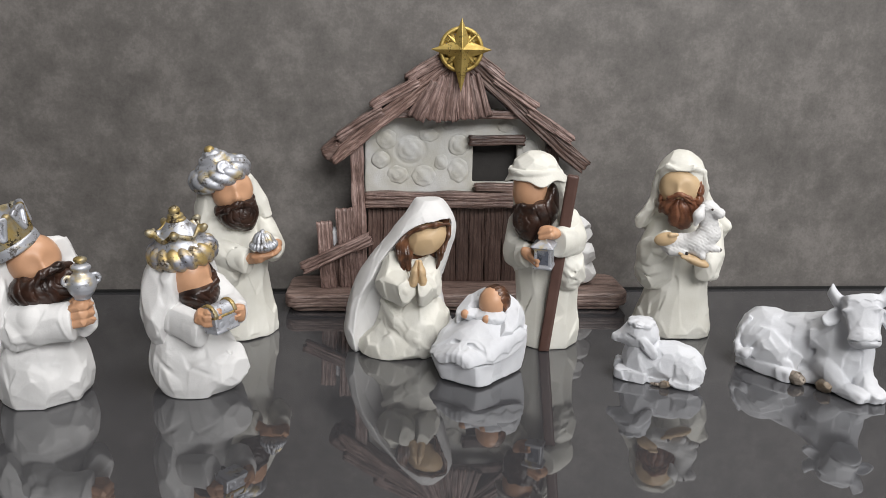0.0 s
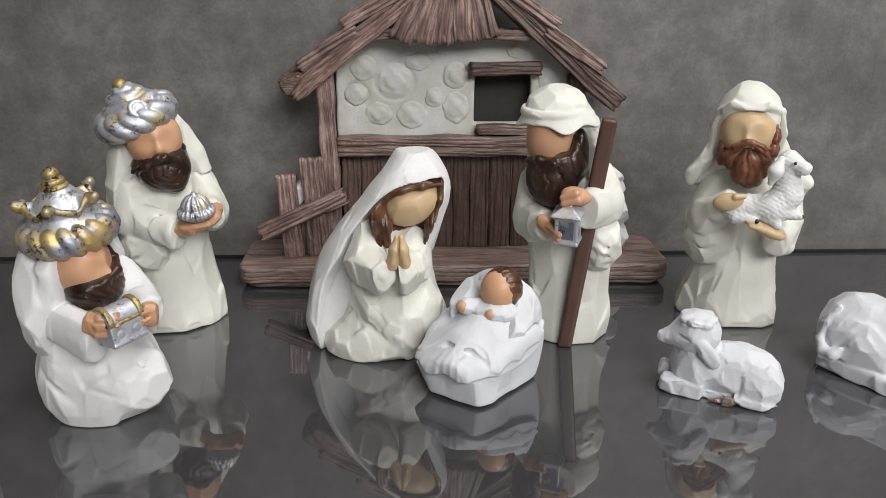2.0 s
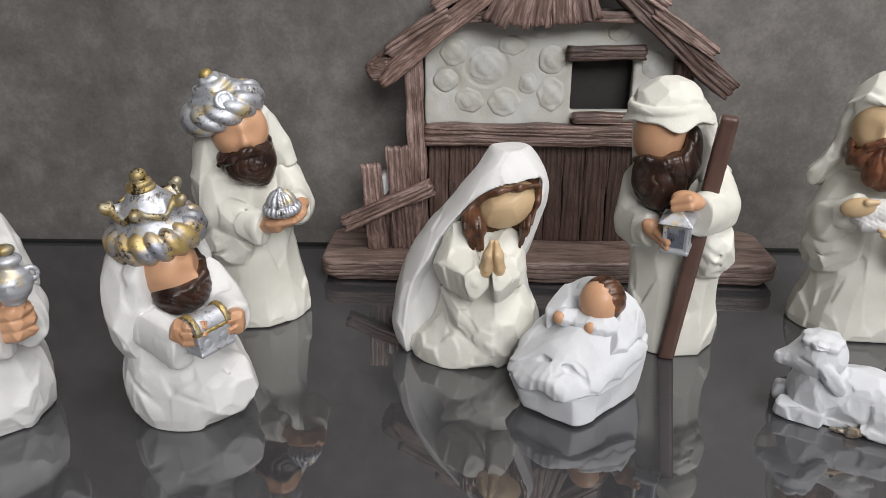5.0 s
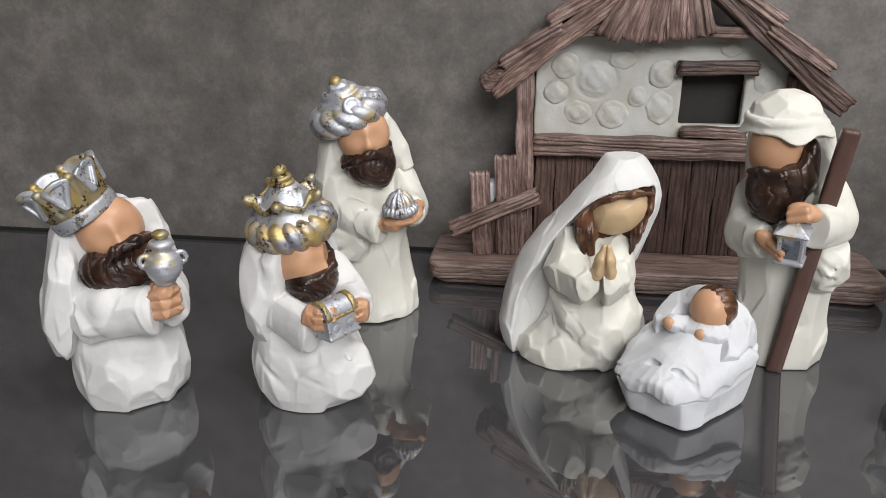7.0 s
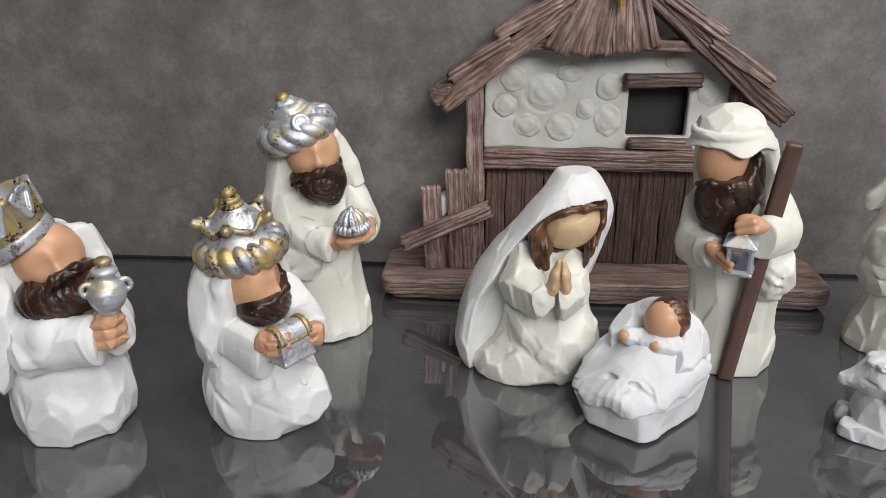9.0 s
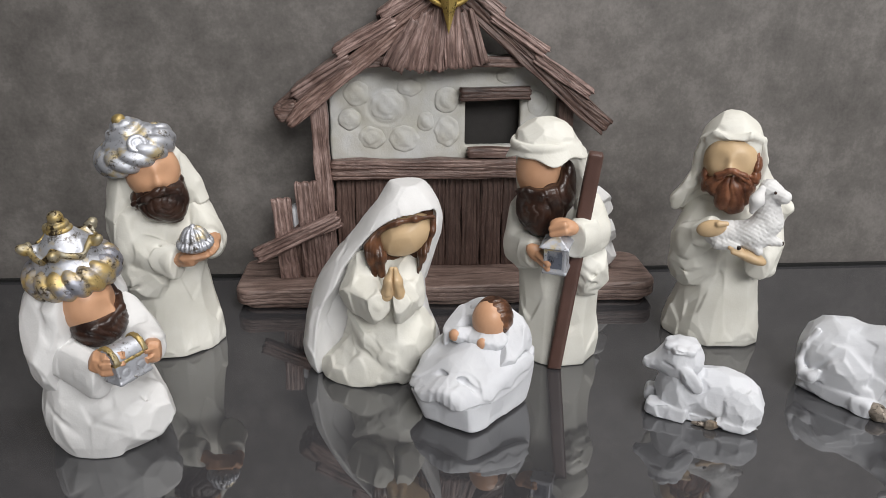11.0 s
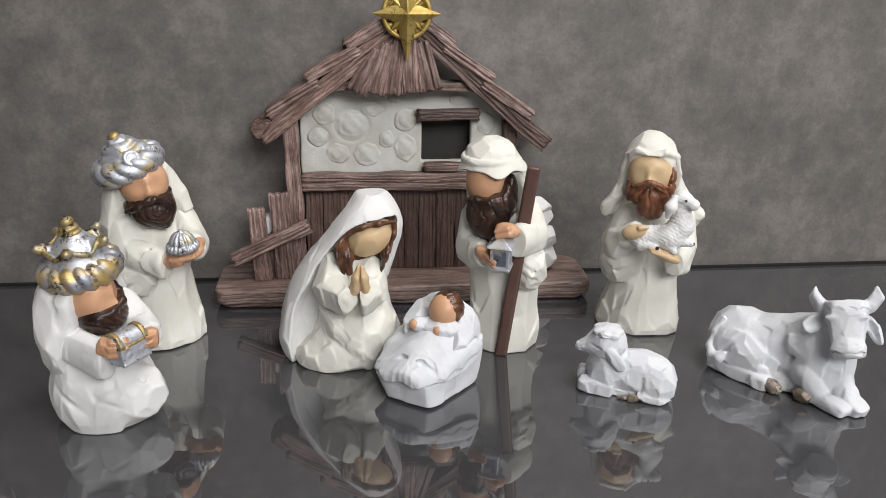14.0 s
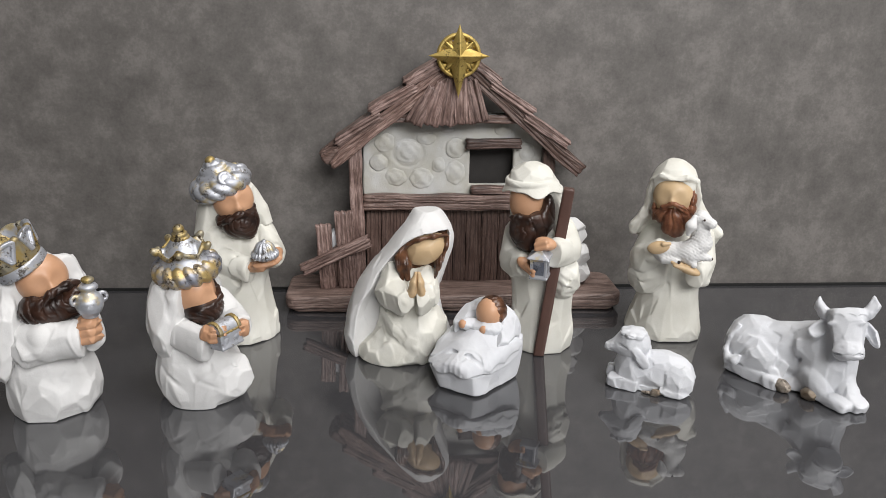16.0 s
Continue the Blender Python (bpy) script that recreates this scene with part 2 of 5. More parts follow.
def sleeve(P, pts, rs, k=3.0):
    """An arm in a sleeve, cut off at the cuff."""
    a, b = np.array(pts[-2], float), np.array(pts[-1], float)
    w = (b - a) / np.linalg.norm(b - a)
    end = (P[0] - b[0]) * w[0] + (P[1] - b[1]) * w[1] + (P[2] - b[2]) * w[2] - 0.45 * rs[-1]
    return smax(limb(P, pts, [*rs[:-1], rs[-1] * 1.08], k), end, 0.8)


def box(P, c, h, r=1.0):
    q = [np.abs(P[i] - c[i]) - (h[i] - r) for i in range(3)]
    out = np.sqrt(np.maximum(q[0], 0) ** 2 + np.maximum(q[1], 0) ** 2 + np.maximum(q[2], 0) ** 2)
    return out + np.minimum(np.maximum(q[0], np.maximum(q[1], q[2])), 0) - r


def ring(P, R, r, ry=None):
    """A torus round the local z axis."""
    q = np.sqrt(P[0] ** 2 + P[1] ** 2) - R
    return np.sqrt(q * q + (P[2] * (r / (ry or r))) ** 2) - r


def loft(P, rows, e=2.0, k=3.0, folds=0.0, n=9, phase=0.0, twist=0.0, soft=3.0, cuts=0, seed=1):
    """Stacked oval sections (z, cx, cy, rx, ry), with folds that run down it."""
    rows = np.array(rows, float)
    z = np.asarray(P[2])

    def col(i):
        return (sum(np.interp(z + o, rows[:, 0], rows[:, i]) for o in (-soft, 0, soft)) / 3).astype(np.float32)

    cx, cy, rx, ry = (col(i) for i in (1, 2, 3, 4))
    x, y = (P[0] - cx) / rx, (P[1] - cy) / ry
    q = (np.abs(x) ** e + np.abs(y) ** e) ** (1 / e)
    if cuts:  # long flat cuts down the sides, each one broken at a few heights
        rng = np.random.default_rng(seed)
        flat = None
        for i in range(cuts):
            a = 2 * math.pi * (i + rng.uniform(-0.28, 0.28)) / cuts
            high = np.sort(rng.uniform(rows[0, 0], rows[-1, 0], 4))
            off = np.interp(z, high, rng.uniform(0.93, 1.0, 4)).astype(np.float32)
            f = (x * math.cos(a) + y * math.sin(a)) / off
            flat = f if flat is None else np.maximum(flat, f)
        q = np.maximum(flat, 0.94 * q)
    if folds:
        q = q / (1 + folds * np.cos(n * np.arctan2(y, x) + phase + twist * P[2]))
    d = (q - 1) * np.minimum(rx, ry)
    d = smax(d, rows[0, 0] - P[2], k)
    return smax(d, P[2] - rows[-1, 0], k)


def nets(fn, lo, hi, h):
    """Surface nets: vertices and quads of the zero level of fn."""
    ax = [np.arange(lo[i], hi[i] + h, h, dtype=np.float32) for i in range(3)]
    P = (ax[0][:, None, None], ax[1][None, :, None], ax[2][None, None, :])
    F = np.broadcast_to(fn(P), tuple(len(a) for a in ax)).astype(np.float32).copy()
    for i in range(3):  # closed at the borders
        s = [slice(None)] * 3
        for j in (0, -1):
            s[i] = j
            F[tuple(s)] = np.maximum(F[tuple(s)], 0.05)
    S = F < 0
    n = np.zeros(tuple(k - 1 for k in S.shape), np.int8)
    for dx in (0, 1):
        for dy in (0, 1):
            for dz in (0, 1):
                n += S[dx:dx + n.shape[0], dy:dy + n.shape[1], dz:dz + n.shape[2]]
    I = np.argwhere((n > 0) & (n < 8))
    idx = np.full(n.shape, -1, np.int32)
    idx[tuple(I.T)] = np.arange(len(I))
    acc, cnt = np.zeros((len(I), 3), np.float32), np.zeros(len(I), np.float32)
    corners = [(a, b, c) for a in (0, 1) for b in (0, 1) for c in (0, 1)]
    for c0 in corners:
        for axis in range(3):
            if c0[axis]:
                continue
            c1 = list(c0)
            c1[axis] = 1
            f0 = F[I[:, 0] + c0[0], I[:, 1] + c0[1], I[:, 2] + c0[2]]
            f1 = F[I[:, 0] + c1[0], I[:, 1] + c1[1], I[:, 2] + c1[2]]
            on = (f0 < 0) != (f1 < 0)
            t = np.where(on, f0 / np.where(on, f0 - f1, 1), 0)
            p = np.tile(np.array(c0, np.float32), (len(I), 1))
            p[:, axis] += t
            acc[on] += p[on]
            cnt[on] += 1
    V = (I + acc / cnt[:, None]) * h + np.array(lo, np.float32)
    quads = []
    for axis in range(3):
        u, v = (axis + 1) % 3, (axis + 2) % 3
        s0, s1 = [slice(1, -1)] * 3, [slice(1, -1)] * 3
        s0[axis], s1[axis] = slice(0, -1), slice(1, None)
        A, B = S[tuple(s0)], S[tuple(s1)]
        E = np.argwhere(A != B)
        off = np.ones(3, int)
        off[axis] = 0
        E = E + off
        flip = S[tuple(E.T)]
        g = []
        for du, dv in ((-1, -1), (0, -1), (0, 0), (-1, 0)):
            c = E.copy()
            c[:, u] += du
            c[:, v] += dv
            g.append(idx[tuple(c.T)])
        q = np.stack(g, 1)
        q[~flip] = q[~flip][:, ::-1]
        quads.append(q)
    Q = np.concatenate(quads)
    return V, Q[(Q >= 0).all(1)]


def normals(V, Q):
    n = np.cross(V[Q[:, 2]] - V[Q[:, 0]], V[Q[:, 3]] - V[Q[:, 1]])
    N = np.zeros_like(V)
    for i in range(4):
        np.add.at(N, Q[:, i], n)
    return N / (np.linalg.norm(N, axis=1, keepdims=True) + 1e-9)


def relax(V, Q, times=1):
    for _ in range(times):
        s, c = np.zeros_like(V), np.zeros(len(V), np.float32)
        for i in range(4):
            for j in ((i + 1) % 4, (i + 3) % 4):
                np.add.at(s, Q[:, i], V[Q[:, j]])
                np.add.at(c, Q[:, i], 1)
        V = V * 0.5 + 0.5 * s / c[:, None]
    return V


def facet(V, Q, size, stretch=0.6, most=0.9, seed=1, amount=0.75):
    """Knife-cut look: the surface is pressed onto flat patches of about that size, with soft edges between them."""
    N = normals(V, Q)
    W = V * np.array([1, 1, stretch], np.float32)
    rng = np.random.default_rng(seed)
    left, seeds = rng.permutation(len(W))[:4000], []
    while len(left) and len(seeds) < 500:
        s = left[0]
        seeds.append(s)
        left = left[((W[left] - W[s]) ** 2).sum(1) + 40 * (1 - (N[left] * N[s]).sum(1)) > size * size]
    S, NS = W[seeds], N[seeds]
    d = ((W[:, None, :] - S[None]) ** 2).sum(2) + 60 * (1 - N @ NS.T)
    d -= d.min(1, keepdims=True)
    w = np.exp(-d / (size * 0.5))
    w /= w.sum(1, keepdims=True)
    cs = w.sum(0)[:, None] + 1e-9
    C, M = (w.T @ V) / cs, (w.T @ N) / cs
    M /= np.linalg.norm(M, axis=1, keepdims=True) + 1e-9
    a = (C * M).sum(1)[None] - V @ M.T
    move = (w * np.clip(a, -most, most)) @ M
    return V + amount * move.astype(np.float32)


def lumps(P, seed):
    """Slow unevenness of a hand-cut surface."""
    a, b, c = (0.37 + 0.02 * (seed % 5), 0.41 + 0.015 * (seed % 7), 0.29 + 0.02 * (seed % 3))
    u = np.sin(a * P[0] + seed) * np.sin(b * P[1] + 2 * seed) + np.sin(a * P[1] + c * P[2] + seed) * np.sin(b * P[0] - 0.6 * c * P[2])
    return u + np.sin(c * P[2] + 1.3 * seed) * np.sin(b * P[0] + 0.5 * a * P[1])


def strokes(V, Q, h, length, width, depth, seed, spread=0.5):
    """Knife strokes: shallow hollows, mostly running downwards, that meet in crisp ridges."""
    N = normals(V, Q)
    rng = np.random.default_rng(seed)
    count = int(min(420, 1.5 * len(V) * h * h / (length * width)))
    out = np.zeros(len(V), np.float32)
    for i in rng.choice(len(V), count, replace=False):
        n = N[i]
        down = np.array([rng.normal(0, spread), rng.normal(0, spread), -1.0])
        t = down - n * (down @ n)
        t /= np.linalg.norm(t) + 1e-6
        b = np.cross(n, t)
        D = V - V[i]
        L, W = length * rng.uniform(0.7, 1.3), width * rng.uniform(0.7, 1.3)
        q = 1 - ((D @ t) / L) ** 2 - ((D @ b) / W) ** 2 - ((D @ n) / (0.6 * W)) ** 2
        q *= (N @ n) > 0.35
        out = np.maximum(out, depth * rng.uniform(0.6, 1.2) * np.clip(q, 0, 1))
    return V - N * out[:, None]


def carve(fn, lo, hi, h=1.0, facets=0.0, smooth=1, stretch=0.6, seed=1, amount=1.0, lump=0.08, depth=0.4):
    if facets:
        h *= 0.85
        V, Q = nets(lambda P: fn(P) + lump * lumps(P, seed), lo, hi, h)
        V = relax(V, Q, 1)
        V = facet(V, Q, facets * 1.2, stretch * 0.7, 1.35, seed, 0.9 * amount)
        V = strokes(V, Q, h, facets * 1.0 / stretch, facets * 0.5, depth * amount, seed)
        return V, Q
    V, Q = nets(fn, lo, hi, h)
    return relax(V, Q, smooth), Q


def statue(name, pieces, at, yaw, label, category, group=""):
    """One mesh out of carved pieces (vertices, quads, material), in millimetres round the foot point."""
    mats, verts, quads, index, n = [], [], [], [], 0
    for V, Q, m in pieces:
        if m not in mats:
            mats.append(m)
        verts.append(V)
        quads.append(Q + n)
        index.append(np.full(len(Q), mats.index(m), np.int32))
        n += len(V)
    V, Q, index = np.concatenate(verts) / 1000, np.concatenate(quads), np.concatenate(index)
    V[:, 2] = np.maximum(V[:, 2], 0.0003)
    ob = part_mesh(name, quad_mesh(name, V, Q), mats)
    ob.data.polygons.foreach_set("material_index", index)
    ob.matrix_world = pose(at[0], at[1], 0, 0, 0, yaw)
    return tagged(ob, label, category, group)


def quad_mesh(name, V, Q):
    me = bpy.data.meshes.new(name)
    me.vertices.add(len(V))
    me.vertices.foreach_set("co", V.astype(np.float32).ravel())
    me.loops.add(len(Q) * 4)
    me.loops.foreach_set("vertex_index", Q.astype(np.int32).ravel())
    me.polygons.add(len(Q))
    me.polygons.foreach_set("loop_start", np.arange(0, len(Q) * 4, 4, dtype=np.int32))
    me.update(calc_edges=True)
    return me


def carved_part(name, fn, lo, hi, h, mat, parent, label="", facets=0.0, smooth=1, seed=1, amount=1.0):
    V, Q = carve(fn, lo, hi, h, facets, smooth, seed=seed, amount=amount)
    return part_mesh(name, quad_mesh(name, V / 1000, Q), [mat], parent, label)


# ---- the figurines: each one is a single painted mesh ----
def locks(P, c, gap, depth, tall=1.0, curl=1.0, wave=0.25, phase=0.0):
    """Cut lines between locks of hair: narrow grooves that curl round c."""
    x, z = P[0] - c[0], (P[2] - c[2]) / tall
    r, a = np.sqrt(x * x + z * z), np.arctan2(x, -z + 0.01)
    turns = r / gap + curl * a / 6.2832 + wave * np.sin(3 * a + 0.25 * r + phase) + 0.1 * np.sin(7 * a + phase)
    return depth * (1 - np.abs(np.sin(math.pi * turns))) ** 3


def visage(T, r, nose=2.6, hollow=1.0):
    """A face without eyes: a soft brow, shallow hollows and a short nose; it looks along the local -y axis."""
    d = ell(T, (0, 0, 0), r)
    d = su(d, cone(T, (0, -r[1] + 1.8, 1.5), (0, -r[1] + 0.2, -3.0), 1.2, nose), 5.0)
    for q in (-1, 1):
        d = cut(d, ell(T, (q * 0.5 * r[0], -r[1] - 1.4, 1.0), (0.32 * r[0], 1.8 + 0.8 * hollow, 4.0)), 5.0)
    return d


def tall(P, cz, k):
    """P squeezed in height round cz: a limb drawn in it comes out k times as high as it is deep."""
    return P[0], P[1], (P[2] - cz) / k


def drape(P, pts, rs, k, flat=True):
    """A wide hanging sleeve from point to point, k times as high as deep, with a flat cuff."""
    cz = pts[-1][2]
    return (sleeve if flat else limb)(tall(P, cz, k), [(x, y, (z - cz) / k) for x, y, z in pts], rs)


def king_standing():
    def robe(P):
        d = loft(P, [(0, 3, 2, 31, 24.5), (3, 3, 2, 32.5, 25.5), (14, 3, 2, 30.5, 23), (34, 3, 2, 27, 20), (60, 3, 2, 24.5, 18), (80, 3, 2, 21, 15), (97, 3, 2, 18, 12), (106, 3, 2, 12, 9)], k=1.2, cuts=11, seed=5)
        upper = limb(P, [(-14, 1, 90), (-14, -6, 70)], [10.5, 12])
        bag = hewn(turn(P, (-8, -9, 53), 0, -12, 0), (0, 0, 0), (15.5, 14.5, 15.5), 30, 2)
        left = drape(P, [(-13, -8, 69), (8, -28, 67)], [9.5, 7.2], 1.25)
        cuff = drape(P, [(4, -24.5, 67), (8.5, -28.5, 66.5)], [7.8, 7.8], 1.25)
        right = drape(P, [(25, 2, 86), (30, -8, 72), (30, -22, 74)], [9, 9, 7], 1.3)
        d = join(2.0, d, upper, bag)
        d = cut(d, limb(P, [(-26, -10, 47), (-12, -24, 51), (6, -25, 60)], [0.9, 1.1, 0.7]), 1.6)
        d = cut(d, limb(P, [(-24, -8, 40), (-10, -23.5, 43)], [0.7, 0.7]), 1.4)
        d = join(0.9, d, left, right)
        d = join(0.5, d, cuff)
        return cut(d, limb(P, [(-4, -24, 79), (4, -26, 75)], [0.7, 0.7]), 1.2)

    def veil(P):
        d = loft(P, [(60, -18, 6, 7, 9), (68, -12, 7, 15, 11), (84, -4, 8, 25, 13), (96, 1.5, 7, 28, 14.5), (106, 2, 5, 26, 17), (118, 1, 2, 21, 18), (131, -1, 1, 17, 16)], folds=0.02, n=8)
        tail = smax(limb(P, [(17, 1, 118), (24, 1, 106), (27, 0, 94)], [5, 5.5, 5], 3), 93 + 0.25 * P[0] - 7 - P[2], 0.8)
        flank = limb(P, [(-17, -2, 112), (-20.5, -2, 90), (-20, 0, 70)], [5, 6, 5.5], 3)
        d = join(2.0, d, tail, flank)
        return cut(d, ell(P, (2.5, -25, 110), (17, 15, 23)), 1.4)

    def face(P):
        return visage(turn(P, (2.5, -9, 117), 0, -4, 10), (15.5, 14, 17))

    def beard(P):
        d = join(3, ell(P, (6, -14, 100.5), (15, 11.5, 13)), ell(P, (16.5, -9, 106.5), (3.6, 7, 8)), ell(P, (-6.5, -10, 102), (5.5, 8, 5)), ell(P, (12, -15, 92.5), (6, 7, 6)))
        d = cut(d, ell(P, (2, -27, 118.5), (15.5, 16, 11)), 1)
        d = join(1.0, d, limb(P, [(-10, -19, 101), (-3, -23.5, 104.5), (4, -25, 108.5), (7.5, -25, 109), (15, -20.5, 106.5), (18, -15, 109)], [1.6, 2.2, 2.2, 2.4, 2.0, 1.6], 2.5))
        return d + locks(P, (10.5, 0, 101.5), 4.4, 0.8, 1.0, 1.0, 0.08)

    def hat_frame(P):
        return turn(P, (-5.5, -3, 129), 5, -20, 0)

    def hat(P):
        T = hat_frame(P)
        a = np.arctan2(T[1], T[0])
        side = np.abs(np.cos(a))
        brim = ring((T[0], T[1], T[2]), 16.2, 6.0, 6.6) - 1.0 * side - 1.8 * np.abs(np.cos(6.5 * a + 0.26 * T[2] + 0.5)) ** 0.8 + 0.8
        up = [ring((T[0], T[1], T[2] - h), R, r) + 0.8 * np.abs(np.cos(2.5 * a + 0.2 * T[2] + h)) for h, R, r in ((6.5, 11.0, 5.6), (12.0, 7.0, 4.8), (16.0, 3.6, 3.6))]
        return join(0.9, brim, ell(T, (0, 0, 2), (13, 13, 9)), *up)

    def tip(P):
        T = hat_frame(P)
        return join(0.6, ell(T, (0, 0, 19.5), (3.8, 3.8, 3.2)), ring((T[0], T[1], T[2] - 17), 4.0, 1.4))

    def jewel(P):
        T = turn(P, (-3.0, -20.5, 136), 62, 0, 10)
        return join(0.6, ring(T, 4.0, 1.7), ring(T, 1.6, 1.1), ell(T, (0, 0, 0), (3.0, 3.0, 1.6)))

    def gift(P):
        T = turn(P, (21.3, -37, 81), 6, -3, 0)
        a = np.arctan2(T[1], T[0])
        dome = ell(T, (0, 0, 0.5), (8.3 + 0 * a, 8.3, 9.2)) + 0.4 * np.cos(13 * a + 0.12 * T[2])
        dome = smax(dome, -T[2], 0.5)
        beads = ring((T[0], T[1], T[2] + 0.6), 8.2, 2.1, 2.3) + 0.4 * np.cos(22 * a)
        foot = smax(ell(T, (0, 0, -2), (8.5, 8.5, 4)), T[2], 0.5)
        return join(0.5, dome, beads, foot, ell(T, (0, 0, 10.0), (1.7, 1.7, 1.3)))

    def palms(P):
        bowl = ell(turn(P, (22, -35, 72.5), 0, -8, 0), (0, 0, 0), (11, 6.5, 4.2))
        fingers = [limb(P, [(x, -38.5, 70.5 + 0.1 * x), (x + 8, -41, 71.5 + 0.1 * x)], [2.2, 1.8]) for x in (13, 16, 19)]
        return join(1.0, bowl, limb(P, [(10, -29, 69), (18, -38, 70)], [4.6, 3.6]), limb(P, [(32, -24, 77), (31, -36, 76)], [4.4, 3.4]), *fingers)

    return [(*carve(robe, (-36, -42, -1), (44, 30, 110), 0.85, 11, seed=3, depth=0.2, amount=0.55, lump=0.03), M_CREAM), (*carve(veil, (-36, -22, 54), (38, 28, 136), 0.95, 10, seed=4, amount=0.8, depth=0.2), M_CREAM),
            (*carve(face, (-18, -32, 96), (22, 8, 138), 0.7), M_SKIN), (*carve(beard, (-18, -32, 84), (24, 4, 124), 0.6), M_BEARD),
            (*carve(hat, (-40, -34, 100), (26, 30, 156), 0.7), M_SILVER), (*carve(tip, (-24, -14, 138), (-2, 10, 158), 0.6), M_GOLD), (*carve(jewel, (-12, -30, 126), (6, -10, 146), 0.45), M_SILVER),
            (*carve(gift, (8, -51, 72), (35, -24, 98), 0.5), M_SILVER), (*carve(palms, (4, -46, 62), (40, -20, 84), 0.6, 5, amount=0.6), M_SKIN)]


def king_turban_crown():
    def robe(P):
        d = loft(P, [(0, -3, 1, 25, 23.5), (4, -3, 1, 28.5, 26), (14, -3, 1, 31, 28), (24, -4, 1, 30, 27), (34, -5, 1, 25, 22), (46, -6, 2, 22, 18), (60, -6, 2, 21, 16), (75, -6, 2, 16, 12)], k=1.2, cuts=10, seed=7)
        knee = hewn(P, (8, -15, 18), (21, 15, 17.5), 34, 3)
        d = join(3, d, knee)
        # folds that sweep from the hip to the knees, each lapping over the next
        for a, b, c, w in (((-31, -8, 30), (-20, -24, 17), (-4, -31, 8), 1.3), ((-26, -14, 37), (-12, -26, 25), (8, -32, 14), 1.1), ((14, -24, 33), (18, -24, 20), (26, -14, 9), 0.7)):
            d = cut(d, limb(P, [a, b, c], [0.6 * w, 1.2 * w, 0.5 * w]), 2.0)
        upper = limb(P, [(-17, 1, 66), (-20, -7, 56)], [10, 10.5])
        left = drape(P, [(-21, -8, 55), (-3.5, -29, 50.5)], [7.8, 7.4], 1.45)
        cuff = drape(P, [(-7, -25.5, 51), (-3, -29.5, 50)], [7.9, 7.9], 1.45)
        right = drape(P, [(11, 2, 66), (19, -8, 57), (22, -22, 56)], [9, 8.5, 6.8], 1.2)
        d = join(2.0, d, upper)
        d = join(0.8, d, left, right)
        return join(0.4, d, cuff)

    def veil(P):
        d = loft(P, [(34, -20, 10, 13, 9), (44, -17, 10, 18, 12), (64, -11, 7, 23.5, 15), (80, -8, 5, 22, 17), (94, -7, 3, 18, 16)], folds=0.02, n=7, phase=1)
        flap = hewn(turn(P, (-24.5, -2, 60), 0, 2, 0), (0, 0, 0), (10.5, 17.5, 28.5), 30, 8)
        d = su(d, smax(flap, 37 + 0.5 * P[1] - P[2], 1.0), 3)
        T = turn(P, (-1, -8, 76), 0, 0, 54)
        return cut(join(2.0, d, limb(P, [(-14, -12, 92), (-16.5, -14, 78), (-18, -14, 62)], [5, 5.5, 6])), ell(T, (3.0, -16, 2), (13.4, 17, 21)), 1.2)

    def head_frame(P):
        return turn(P, (-4.0, -9, 78.5), 0, -8, 54)

    def face(P):
        return visage(head_frame(P), (13, 13.5, 16), 1.9)

    def beard(P):
        T = head_frame(P)
        d = join(2.5, ell(T, (0, -4.5, -10.5), (14.0, 12.5, 11)), ell(T, (10.5, -3, -1), (4, 7, 9)), ell(T, (-9, -4, -9), (5, 8, 6)))
        d = cut(d, ell(turn(T, (-2, -18, 6.0), 0, -10, 0), (0, 0, 0), (16.5, 15, 10)), 1)
        d = join(1.0, d, limb(T, [(-12, -9, -6.5), (-5, -14, -5.5), (4, -14.5, -3.5), (12, -9, -1.0)], [1.8, 2.2, 2.2, 1.8], 2.5))
        x, z = T[0] - 2, T[2] + 11
        return d + 0.9 * (1 - np.abs(np.sin(0.75 * x + 0.28 * z + 1.2 * np.sin(0.3 * z)))) ** 3 * (T[2] < -5)

    def frame_hat(P):
        return turn(P, (-7.5, -2, 94), 6, -7, 0)

    def brim(P):
        T = frame_hat(P)
        a = np.arctan2(T[1], T[0])
        lobes = ring(T, 15.6, 6.2, 7.0) - 1.7 * np.abs(np.cos(8.5 * a + 0.17 * T[2])) ** 0.75 + 0.8
        return join(0.8, lobes, ell(T, (0, 0, 0), (14, 14, 6)))

    def edge_height(a):
        return 14.2 + 2.2 * np.cos(5 * a + 2.7) + 0.7 * np.cos(10 * a)

    def trim(P):
        T = frame_hat(P)
        a = np.arctan2(T[1], T[0])
        edge = ring((T[0], T[1], T[2] - edge_height(a)), 14.6, 1.2, 1.8) + 0.25 * np.sin(9 * a + 0.8 * T[2])
        out = [edge]
        for i in range(5):
            b = 2 * math.pi * i / 5 - 0.54
            out.append(limb(T, [(14.4 * math.cos(b), 14.4 * math.sin(b), 15.2), (16.4 * math.cos(b), 16.4 * math.sin(b), 15.6), (18.2 * math.cos(b), 18.2 * math.sin(b), 17.0)], [1.8, 2.0, 1.9]))
        return join(0.7, *out)

    def knob(P):
        T = frame_hat(P)
        return join(0.5, ell(T, (0, 0, 27.6), (3.6, 3.6, 3.4)), ring((T[0], T[1], T[2] - 24.2), 3.6, 1.5), ring((T[0], T[1], T[2] - 21.6), 4.8, 1.3))

